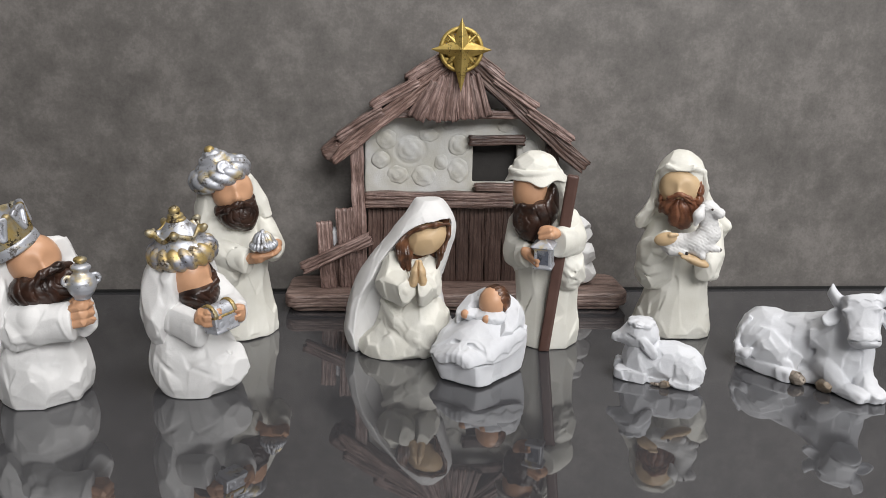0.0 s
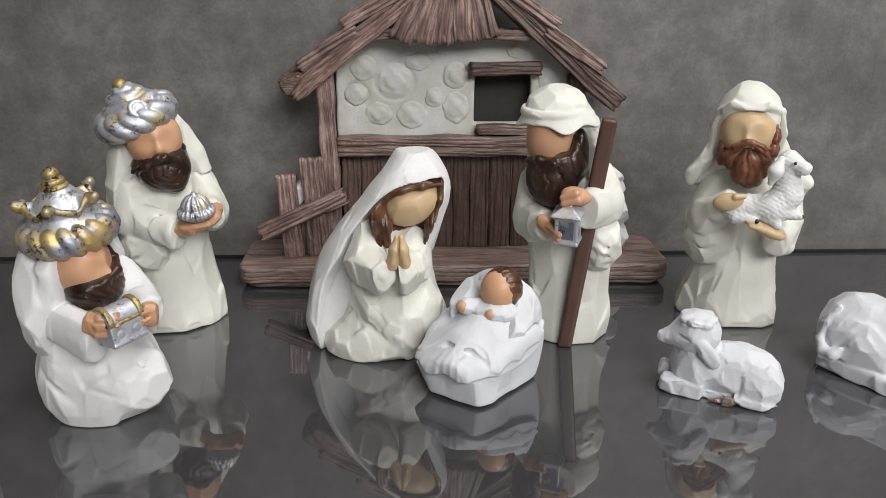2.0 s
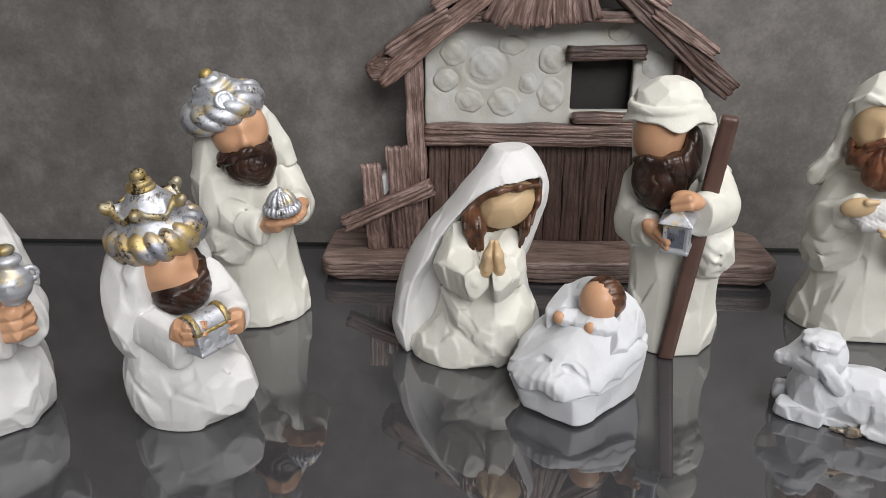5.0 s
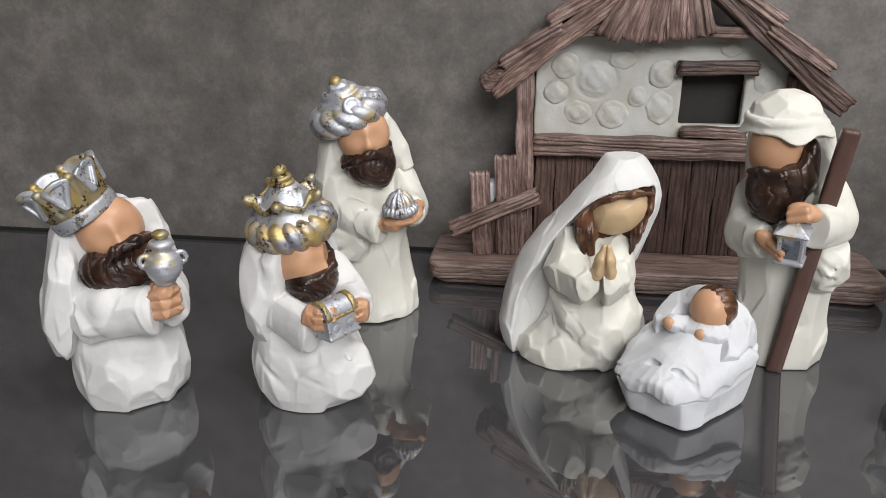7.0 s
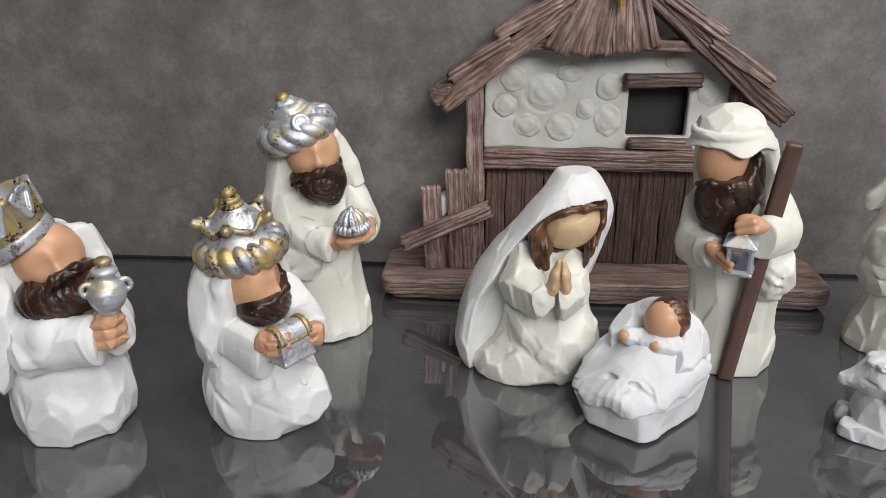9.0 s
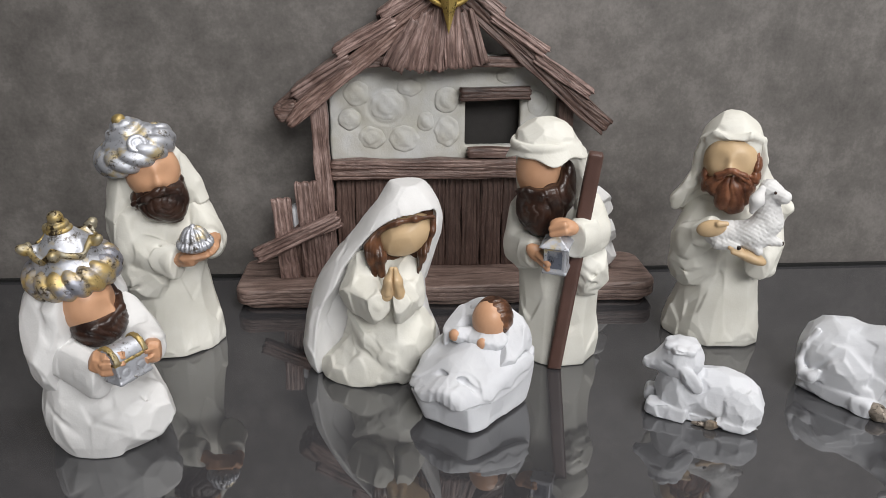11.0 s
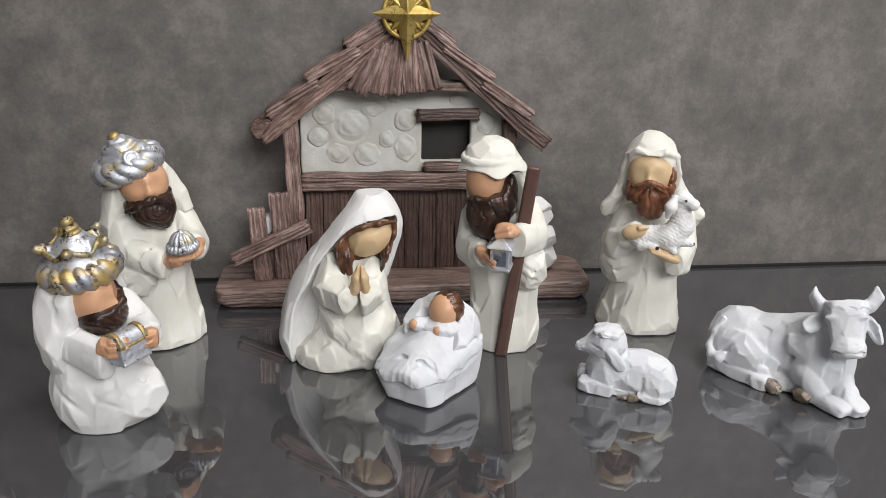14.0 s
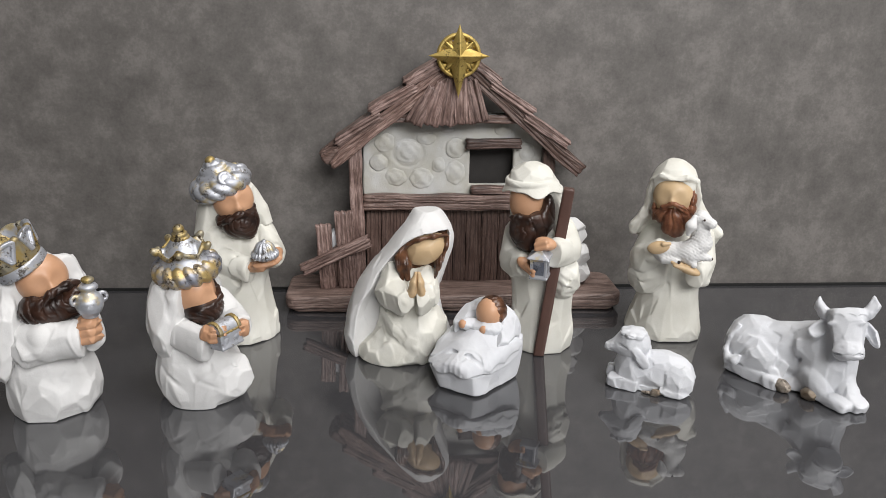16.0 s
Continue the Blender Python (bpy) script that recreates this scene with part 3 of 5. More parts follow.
    def top(P):
        T = frame_hat(P)
        a = np.arctan2(T[1], T[0])
        bowl = spun(T, [(1, 18.5), (4.5, 19.0), (8, 15.5), (11, 14.0), (18, 15.0)])
        bowl = smax(bowl, T[2] - edge_height(a), 0.6)
        return join(0.8, bowl, ring((T[0], T[1], T[2] - 4.6), 18.2, 0.9), spun(T, [(8, 13.5), (14, 12.0), (18, 8.6), (22, 5.4), (24, 4)]))

    def chest_frame(P):
        return tuple(t / 1.12 for t in turn(P, (9.3, -35, 59), -6, -4, 33))

    def chest(P):
        T = chest_frame(P)
        body = box(T, (0, 0, -3.5), (7.6, 5.6, 4.6), 0.6)
        lid = smax(np.sqrt((T[1] / 5.8) ** 2 + ((T[2] - 1.6) / 6.2) ** 2) * 5.8 - 5.8, np.abs(T[0]) - 7.8, 0.5)
        lid = smax(lid, 1.8 - T[2], 0.4)
        d = join(0.4, body, lid, box(T, (0, 0, -7.4), (7.9, 5.9, 0.8), 0.3))
        for x in (-3.6, 3.6):
            d = cut(d, ring(turn(T, (x, -5.7, -3.3), 90, 0, 0), 1.9, 0.45), 0.3)
        return cut(d, ring(turn(T, (-7.7, 0, -3.3), 0, 90, 0), 2.2, 0.45), 0.3)

    def chest_rim(P):
        T = chest_frame(P)
        arc = np.sqrt((T[1] / 5.8) ** 2 + ((T[2] - 1.6) / 6.2) ** 2) * 5.8
        bars = [smax(np.abs(arc - 6.0) - 0.7, smax(np.abs(T[0] - x) - 1.2, 1.8 - T[2], 0.4), 0.4) for x in (-6.6, 6.6)]
        return join(0.4, box(T, (0, 0, 1.3), (8.0, 6.0, 0.8), 0.4), *bars) + 0.12 * np.sin(2.2 * T[0]) * np.sin(2.5 * T[1])

    def palms(P):
        left = join(1.0, ell(turn(P, (1.5, -35, 60), 0, -8, 12), (0, 0, 0), (8, 5.5, 6.2)), limb(P, [(2, -40, 64), (9, -41, 64.5)], [2.4, 2.0]), limb(P, [(1, -40.5, 60), (8, -42, 60)], [2.4, 2.0]), limb(P, [(0, -39.5, 56), (6.5, -41, 56)], [2.2, 1.8]))
        right = join(1.0, ell(P, (22, -29, 57.5), (4.6, 6, 6.5)), limb(P, [(22, -32, 61), (18.5, -36, 62)], [2.2, 1.8]), limb(P, [(22.5, -33, 56), (19, -36.5, 56.5)], [2.2, 1.8]))
        return np.minimum(left, right)

    return [(*carve(robe, (-40, -40, -1), (36, 34, 80), 0.85, 11, seed=13, depth=0.25, amount=0.55, lump=0.03), M_WHITE), (*carve(veil, (-42, -24, 28), (20, 26, 98), 0.95, 10, seed=14, amount=0.8, depth=0.25), M_WHITE),
            (*carve(face, (-18, -30, 60), (20, 10, 102), 0.7), M_SKIN), (*carve(beard, (-20, -32, 54), (20, 6, 92), 0.6), M_BEARD),
            (*carve(brim, (-36, -32, 78), (22, 30, 122), 0.7), M_SILVERGOLD), (*carve(top, (-34, -28, 88), (18, 26, 124), 0.7), M_SILVER),
            (*carve(trim, (-38, -32, 98), (24, 30, 132), 0.6), M_GOLD), (*carve(knob, (-20, -12, 108), (-2, 8, 130), 0.55), M_GOLD),
            (*carve(chest, (-4, -50, 42), (26, -20, 74), 0.5), M_SILVER), (*carve(chest_rim, (-4, -50, 42), (26, -20, 74), 0.5), M_GOLD),
            (*carve(palms, (-11, -46, 48), (30, -18, 70), 0.6, 5, amount=0.6), M_SKIN)]


def king_jar():
    def robe(P):
        d = loft(P, [(0, 11, 0, 25, 23.5), (4, 11, 0, 28, 26), (16, 11.5, 0, 29.5, 27), (28, 11.5, 0, 28, 24.5), (40, 10, 2, 24, 19), (60, 8, 2, 22, 16), (74, 7, 2, 16, 12)], k=1.2, cuts=9, seed=8)
        knee = hewn(P, (12, -13, 17), (23.5, 15, 19.5), 32, 5)
        d = join(2.5, d, knee)
        bag = hewn(turn(P, (0, -11, 52), 0, -10, 0), (0, 0, 0), (16, 18.5, 13), 30, 4)
        left = drape(P, [(-6, -10, 58), (4, -24, 57), (20, -32, 57.5)], [8.5, 9.2, 8.2], 1.35)
        cuff = drape(P, [(15, -30, 57.5), (20.5, -32.5, 57.5)], [8.8, 8.8], 1.35)
        right = drape(P, [(27, 4, 76), (34, -5, 55), (32, -20, 52)], [9, 9.3, 8], 1.25)
        d = join(0.9, d, bag, right)
        d = join(0.7, d, left)
        return join(0.35, d, cuff)

    def veil(P):
        d = loft(P, [(33, -15, 9, 11, 8), (42, -12, 9, 16, 12), (60, 2, 8, 25, 14), (80, 9, 6, 26, 16), (92, 9, 5, 23.5, 17), (104, 5, 3, 17, 16)], folds=0.02, n=8)
        flap = hewn(turn(P, (-14.5, -3, 60), 0, 11, 0), (0, 0, 0), (9.5, 15.5, 33.5), 30, 9)
        side = limb(P, [(26, -2, 100), (32, -2, 86), (37, -2, 68)], [6, 6.5, 6])
        d = join(3, d, smax(flap, 34 + 0.4 * P[1] + 0.1 * P[0] - P[2], 1.0), side)
        return cut(d, ell(P, (11, -26, 86), (17, 17, 22)), 1.2)

    def face(P):
        return visage(turn(P, (11, -8, 93), 0, -12, 8), (15.5, 13.5, 16))

    def beard(P):
        d = join(3, ell(P, (11, -15, 76), (17, 14.5, 12.5)), ell(P, (25, -17, 79.5), (9.5, 13, 12)), ell(P, (0.5, -15, 75), (6, 9, 7)))
        d = cut(d, ell(P, (5, -28, 95), (15, 15, 12.5)), 1)
        d = join(2.0, d, limb(P, [(-2, -21, 77.5), (4, -25.5, 82), (11, -28, 88.5), (20, -27, 91.5), (28, -20, 90.5)], [1.8, 2.4, 2.4, 2.6, 2.0], 2.5))
        return d + locks(P, (24, 0, 82), 4.6, 1.0, 1.0, 1.0, 0.25, 2.0)

    def crown_frame(P):
        return turn(P, (1.5, -4, 102), -4, -28, 0)

    def flare(z):
        return 13.4 + 0.19 * np.clip(z, 0, 30)

    def crown(P):
        T = crown_frame(P)
        a, rr = np.arctan2(T[1], T[0]), np.sqrt(T[0] ** 2 + T[1] ** 2)
        wall = np.abs(rr - flare(T[2])) - 1.3
        top = 14.5 + 4.5 * (2 * np.abs(np.cos(3.5 * (a + radians(70)))) ** 1.4 - 1)
        d = smax(smax(wall, (T[2] - top) * 0.8, 0.8), -2 - T[2], 1.0)
        tips = []
        for i in range(7):
            b = radians(360 / 7 * i - 70)
            c, e = math.cos(b), math.sin(b)
            tips += [ell(T, (17.8 * c, 17.8 * e, 19.5), (2.5, 2.5, 2.3)), limb(T, [(17.4 * c, 17.4 * e, 17), (15.2 * c, 15.2 * e, 6)], [1.9, 1.2])]
        return join(0.9, d, *tips)

    def leaves(P):
        T = crown_frame(P)
        a, rr, z = np.arctan2(T[1], T[0]), np.sqrt(T[0] ** 2 + T[1] ** 2), T[2]
        step = 2 * math.pi / 7
        s = 17.0 * (np.mod(a - radians(-70) + 0 * z, step) - step / 2) - 0.15 * (z - 13)
        edge = (np.abs(s) - 0.42 * (z - 3.5)) * 0.9
        edge = smax(edge, np.sqrt(s * s * 0.7 + (z - 14.5) ** 2) - 7.2, 1.0)
        R = flare(z) + 0.9
        frame_ = smax(np.abs(edge + 1.3) - 1.3, np.abs(rr - R - 0.6) - 1.5, 0.9)
        pane = smax(edge, np.abs(rr - R + 0.6) - 1.0, 0.6)
        return join(0.6, frame_, pane)

    def crown_inside(P):
        T = crown_frame(P)
        a = np.arctan2(T[1], T[0])
        return ell(T, (0, 0, 8), (14.5, 14.5, 9)) + 1.0 * np.abs(np.cos(2.5 * (a + radians(133))))

    def band(P):
        T = crown_frame(P)
        r = np.sqrt(T[0] ** 2 + T[1] ** 2)
        return smax(np.abs(r - 14.2) - 2.0, np.abs(T[2] - 0.6) - 3.4, 1.4)

    def jar_frame(P):
        return turn(P, (29.8, -37, 82), 0, 2, 0)

    def jar(P):
        T = jar_frame(P)
        body = spun(T, [(-10.4, 4.6), (-8.6, 5.0), (-6.0, 7.0), (-3, 8.2), (0.5, 8.5), (3.6, 7.4), (6.2, 4.4), (8.2, 4.2)])
        lid = ell(T, (0, 0, 9.6), (5.9, 5.9, 2.8))
        loops = [ring(turn(T, (q * 7.6, 0, 1.8), 90, 0, 0), 2.8, 1.2) for q in (-1, 1)]
        return join(0.7, body, lid, *loops)

    def knob(P):
        return join(0.5, ell(jar_frame(P), (0, 0, 14.2), (3.9, 3.9, 2.3)), cone(jar_frame(P), (0, 0, 10), (0, 0, 13), 2.4, 2.0))

    def palms(P):
        palm = hewn(turn(P, (28, -32, 62.5), 0, 0, 8), (0, 0, 0), (8.5, 6.5, 10), 30, 2)
        fingers = [limb(P, [(22.5, -36.5, z), (27.5, -39.5, z + 1.4), (33.5, -36.5, z + 0.4)], [2.7, 2.9, 2.3]) for z in (67.0, 61.5, 56.5)]
        return join(0.7, palm, *fingers, limb(P, [(25, -36, 70), (31, -38.5, 72)], [2.5, 2.1]))

    return [(*carve(robe, (-30, -46, -1), (48, 32, 80), 0.85, 12, seed=25, depth=0.25, amount=0.55, lump=0.03), M_WHITE), (*carve(veil, (-34, -24, 28), (46, 26, 108), 0.95, 11, seed=24, amount=0.8, depth=0.25), M_WHITE),
            (*carve(face, (-10, -32, 72), (32, 10, 116), 0.7), M_SKIN), (*carve(beard, (-10, -34, 62), (36, 2, 102), 0.6), M_BEARD),
            (*carve(crown, (-36, -32, 90), (28, 26, 132), 0.55), M_GOLD), (*carve(leaves, (-38, -34, 90), (30, 28, 136), 0.5), M_SILVER), (*carve(crown_inside, (-26, -22, 92), (22, 18, 128), 0.8), M_SILVER),
            (*carve(band, (-22, -26, 88), (24, 20, 118), 0.6), M_SILVER), (*carve(jar, (16, -48, 70), (44, -26, 98), 0.5), M_SILVER), (*carve(knob, (22, -44, 88), (38, -30, 102), 0.5), M_GOLD),
            (*carve(palms, (16, -46, 48), (40, -22, 78), 0.55, 5, amount=0.45), M_SKIN)]


def praying_woman():
    def opening(P, grow=0.0):
        rows = [(-10, -10, -30, 32, 27), (18, -10, -30, 32, 27), (34, -9.5, -30, 30.5, 27), (46, -8, -30, 28.5, 27), (58, -4, -30, 24, 27), (70, -0.5, -30, 22, 26), (80, 5, -30, 20.2, 25), (85, 8.2, -30, 19, 25), (91, 12, -30, 17.8, 25), (95, 14.7, -30, 16, 24), (98, 17, -30, 13.8, 24), (100, 19.2, -30, 11.5, 24), (102, 23, -30, 7, 24), (103.3, 26, -30, 2, 24)]
        return loft(P, [(z, x, y, rx + grow, ry + grow) for z, x, y, rx, ry in rows], e=3.2, k=0.6, soft=1.0)

    def veil(P):
        d = loft(P, [(0, -5, 1, 38, 25), (6, -6.5, 1, 41, 26.5), (17, -7, 1, 41.5, 26), (33, -9.3, 1, 37.3, 25), (45, -9, 1, 34, 24), (61, -5, 0, 31, 23), (72, 0.5, -1, 29.5, 22), (81, 5.5, -2, 26.8, 22), (88, 9.5, -3, 25, 21.5), (96.6, 12.8, -4, 22, 20), (105, 15.2, -3, 17, 17), (110.5, 15.5, -2, 13.5, 13.5), (115.6, 15, -1, 10, 10)], e=2.5, k=2.5, soft=1.6)
        d = cut(d, opening(P), 1.7)
        return cut(d, limb(P, [(38, -6, 107), (30, -17, 108.5), (16, -21, 109)], [0.8, 0.9, 0.5]), 1.6)

    def robe(P):
        d = loft(P, [(0, 0, -6, 28, 20), (4, 0, -6, 29, 21.5), (22, 1, -7, 25, 19), (40, -1, -5, 19, 15), (60, 1, -4, 16, 13), (74, 4, -4, 11, 9)], k=2.5)
        lap = ell(P, (9, -14, 24), (22, 18.5, 23))
        hem = smax(ell(P, (-6, -12, 7), (32, 19.5, 15)), 0.0 - P[2], 0.5)
        fold = limb(P, [(-20, -14, 42), (-11, -24, 30), (4, -31, 17), (12, -30, 9)], [3.0, 4.6, 4.0, 2], 3)
        fold2 = limb(P, [(-24, -14, 22), (-14, -25, 15), (0, -30, 8)], [2.0, 4.0, 2.5], 3)
        left = join(3, limb(P, [(-10, -12, 71), (-13, -20, 57), (-5, -34, 57)], [9, 10.5, 8.5], 5), limb(P, [(-11, -22, 53), (-5, -33, 50)], [8, 6.5]))
        left = smax(left, P[0] + 0.4 - 3.0, 0.8)
        right = join(3, limb(P, [(13, -10, 68), (14, -19, 55), (8, -34, 57)], [8, 9, 8.5], 5), limb(P, [(13, -22, 52), (8, -33, 50)], [7, 6.5]))
        right = smax(right, 4.0 - P[0], 0.8)
        d = join(4, d, lap, hem, fold, fold2)
        d = cut(d, limb(P, [(-23, -17, 35), (-14, -28, 22.5), (1, -35, 11)], [1.6, 1.8, 0.8]), 1.2)
        d = join(0.9, d, left, right)
        for x, q in ((-16, -1.5), (-11, -1), (13, 1)):
            d = cut(d, limb(P, [(x, -40, 46), (x + q, -38, 62)], [0.9, 0.6]), 1.2)
        return d

    def hair(P):
        back = smax(opening(P, 0.8), np.maximum(-12 - P[1], 64 - P[2]), 1.0)
        l1 = limb(P, [(-1, -18, 96), (-7.5, -18.5, 87), (-8.5, -19.5, 78), (-5.5, -22, 66)], [2.8, 4.2, 4.4, 2.4], 4)
        l1b = limb(P, [(-3.5, -19, 87), (-2.0, -20, 78), (-1.0, -22, 68)], [2.6, 3.4, 2.2], 4)
        l2 = limb(P, [(28.5, -16, 98.5), (28, -16, 90), (23.5, -18, 78), (20, -19, 67.5)], [1.6, 2.2, 3.8, 1.4], 4)
        top = limb(P, [(-3, -19, 92.5), (7, -22, 98.4), (18, -22, 100.2), (28, -18, 100)], [1.9, 1.4, 1.3, 1.2], 4)
        d = smax(join(1.5, back, l1, l1b, l2, top), opening(P, 0.6), 0.5)
        d = smax(d, np.maximum(-11.5 + 0.26 * np.clip(85 - P[2], 0, 40) - P[0], P[0] - 31 + 0.40 * np.clip(93 - P[2], 0, 40)), 0.8)
        along = np.abs(np.sin(1.05 * (P[0] + 0.2 * P[2] + 2.2 * np.sin(0.11 * P[2]))))
        return d + 0.7 * (1 - along) ** 2 * np.clip((92 - P[2]) / 6, 0, 1)

    def face(P):
        T = turn(P, (12.6, -12.5, 89.0), 0, -25, 0)
        return ell(T, (0, 0, 0), (16.4, 12, 12.2))

    def palms(P):
        one = [limb(P, [(x, -37.0, 62), (0.5 * x + 2.3, -39.0, 71), (0.25 * x + 3.6, -39.5, 78)], [r, r - 0.7, 1.7]) for x, r in ((0.6, 3.6), (7.8, 3.6))]
        d = np.minimum(*one)
        thumbs = [limb(P, [(4.2 + q * 3.2, -40.0, 64), (4.2 + q * 2.0, -41.5, 72)], [1.7, 1.3]) for q in (-1, 1)]
        d = join(0.5, d, *thumbs)
        return cut(d, box(P, (4.2, -44, 66), (0.45, 4.2, 14), 0.2), 0.5)

    return [(*carve(veil, (-52, -34, -1), (44, 32, 122), 0.9, 10, seed=33, depth=0.2, lump=0.05, amount=0.55), M_WHITE), (*carve(robe, (-44, -48, -1), (38, 18, 82), 0.9, 8, seed=34, depth=0.3, amount=0.85), M_CREAM),
            (*carve(hair, (-15, -30, 62), (38, 4, 108), 0.6), M_HAIR), (*carve(face, (-2, -28, 74), (36, 2, 106), 0.7, 9, seed=35, amount=0.4, depth=0.1, lump=0.03), M_PALE),
            (*carve(palms, (-10, -48, 55), (18, -30, 86), 0.5), M_PALE)]


def man_with_staff():
    def robe(P):
        d = loft(P, [(0, -5, 1, 24, 20), (4, -5, 1, 25.5, 21), (40, -6, 1, 24, 18.5), (62, -7, 1, 25, 17.5), (80, -9, 1, 25, 17), (95, -11, 2, 23, 15), (106, -13, 2, 16, 12)], k=1.2, cuts=11, seed=9)
        left = limb(P, [(-28, 0, 96), (-31, -4, 78)], [9, 10])
        fore = drape(P, [(-32, -4, 74), (-22, -22, 75.5)], [9.5, 7.0], 1.25)
        tip = limb(P, [(-32, -6, 71), (-28, -11, 65.5)], [8, 5])
        # the sleeve on the staff, with its wide mouth, and the cloak gathered under it
        right = limb(P, [(8, 0, 99), (10, -12, 90)], [9, 11])
        mouth = drape(P, [(12, -14, 88), (1.5, -29, 88)], [10, 8.4], 1.25)
        bag = hewn(turn(P, (9.5, -10, 64), 0, -8, 0), (0, 0, 0), (12.5, 15.5, 17.5), 30, 6)
        d = join(2.0, d, left, right, bag)
        d = join(0.8, d, join(1.5, fore, tip), mouth)
        for o, w in ((0, 1.0), (6.5, 0.9), (13, 0.7)):
            d = cut(d, limb(P, [(1, -27, 73 - o), (12, -24.5, 64 - o), (22, -9, 67 - o)], [0.3, 0.5 * w, 0.3]), 3.0)
        return d

    def veil(P):
        d = loft(P, [(84, -8, 7, 25, 10), (95, -9, 7, 23.5, 13), (110, -12, 5, 22, 15), (124, -14, 3, 21.5, 17), (134, -16, 1, 19, 16)])
        lap = limb(P, [(0, -8, 130), (2.5, -7, 116), (3, -9, 100)], [4.6, 4.4, 4])
        return cut(su(d, lap, 2), ell(P, (-19, -24, 112), (16.5, 14, 25)), 1.4)

    def cap(P):
        dome = smax(hewn(P, (-18.5, -1, 134), (18.0, 18.0, 16.0), 40, 3), 132 - P[2], 2)
        roll = turn(P, (-19.5, -2, 136.0), 2, -2, 0)
        a = np.arctan2(P[1] + 2, P[0] + 17)
        flare_ = np.sqrt(((P[0] + 17.5) / 1.08) ** 2 + (P[1] + 2) ** 2) - (16.0 + 0.48 * np.clip(137 - P[2], 0, 12))
        low = 128.6 + 1.6 * np.cos(4 * a + 2.6) + 0.8 * np.cos(7 * a)
        skirt = smax(smax(np.abs(flare_) - 1.3, low - P[2], 0.8), P[2] - 137, 1)
        return join(0.8, dome, ring(roll, 17.6, 1.9, 2.5), skirt)

    def face(P):
        return ell(turn(P, (-21.5, -8.5, 121.5), 0, 0, -10), (0, 0, 0), (13.2, 12.5, 18))

    def beard(P):
        d = join(3, ell(P, (-19, -14, 101), (15, 14, 16)), ell(P, (-5.5, -10, 114), (5.5, 9, 15)), ell(P, (-12, -14, 107), (12, 12, 9)), ell(P, (-18, -17, 91), (8, 9, 7)))
        d = cut(d, ell(P, (-22, -27, 122), (10.5, 16, 9.5)), 0.8)
        brow = limb(P, [(-33, -16, 110), (-27, -23, 112), (-18, -26, 111.5), (-9, -21, 113), (-5, -16, 123)], [1.4, 2.4, 2.4, 2.4, 1.6], 3)
        d = join(4.0, d, brow)
        return d + locks(P, (-26, 0, 101), 7.0, 0.75, 1.3, 1.0, 0.02)

    def staff(P):
        T = turn(P, (1.2, -22.5, 68), 2.5, 6.2, 0)
        return box(T, (0, 0, 0), (4.2, 3.6, 69), 1.3)

    def lantern_frame(P):
        return tuple(t / 1.12 for t in turn(P, (-9.2, -34.5, 80), 6, 0, -12))

    def lantern(P):
        T = lantern_frame(P)
        body = box(T, (0, 0, -1), (5.6, 5.2, 7.3), 0.5)
        roof = smax(np.maximum(np.abs(T[0]), np.abs(T[1])) + 1.3 * T[2] - 15.6, 6 - T[2], 0.4)
        d = join(0.4, body, roof, box(T, (0, 0, 6.2), (7.2, 6.6, 0.9), 0.4), box(T, (0, 0, -8.0), (6.2, 5.6, 0.9), 0.4), ell(T, (0, 0, 11.4), (2.4, 2.4, 1.4)))
        for q in (-1, 1):
            d = cut(d, box(T, (0, q * 6, -1), (4.3, 1.1, 5.4), 0.3), 0.4)
            d = cut(d, box(T, (q * 6.4, 0, -1), (1.2, 3.8, 5.4), 0.3), 0.4)
        return d

    def panes(P):
        return box(lantern_frame(P), (0, 0, -1), (5.2, 4.9, 6), 0.3)

    def palms(P):
        top_hand = join(0.8, ell(turn(P, (-6, -33.5, 96), 0, 10, 0), (0, 0, 0), (8.2, 5.2, 5.0)), limb(P, [(-6, -38, 98.5), (-13, -36.5, 95.5)], [2.2, 1.8]), limb(P, [(-5, -38.5, 95), (-12.5, -37, 92.5)], [2.2, 1.8]))
        low_hand = join(0.8, ell(turn(P, (-20, -28.5, 77.5), 0, 38, 0), (0, 0, 0), (7.5, 4.8, 4.4)), limb(P, [(-19, -33, 78.5), (-13.6, -39, 75.5)], [2.2, 1.7]), limb(P, [(-18.5, -32, 75), (-13.8, -38.5, 72.5)], [2.1, 1.6]))
        return np.minimum(top_hand, low_hand)

    return [(*carve(robe, (-45, -42, -1), (30, 26, 112), 0.85, 11, seed=43, depth=0.2, amount=0.55, lump=0.03), M_CREAM), (*carve(veil, (-40, -24, 80), (18, 26, 138), 0.95, 9, seed=44, amount=0.8), M_CREAM),
            (*carve(cap, (-48, -36, 122), (14, 30, 154), 0.6, 8, seed=45, amount=0.25, depth=0.1, lump=0.03), M_CREAM), (*carve(face, (-37, -28, 100), (-5, 8, 142), 0.7), M_SKIN),
            (*carve(beard, (-37, -33, 80), (4, 6, 132), 0.55), M_BEARD), (*carve(staff, (-16, -36, 0), (18, -10, 142), 0.9), M_STAFF),
            (*carve(lantern, (-22, -48, 66), (4, -22, 98), 0.5, smooth=0), M_SILVER), (*carve(panes, (-22, -48, 66), (4, -22, 98), 0.6), M_GLASS), (*carve(palms, (-32, -44, 64), (8, -20, 106), 0.55), M_SKIN)]


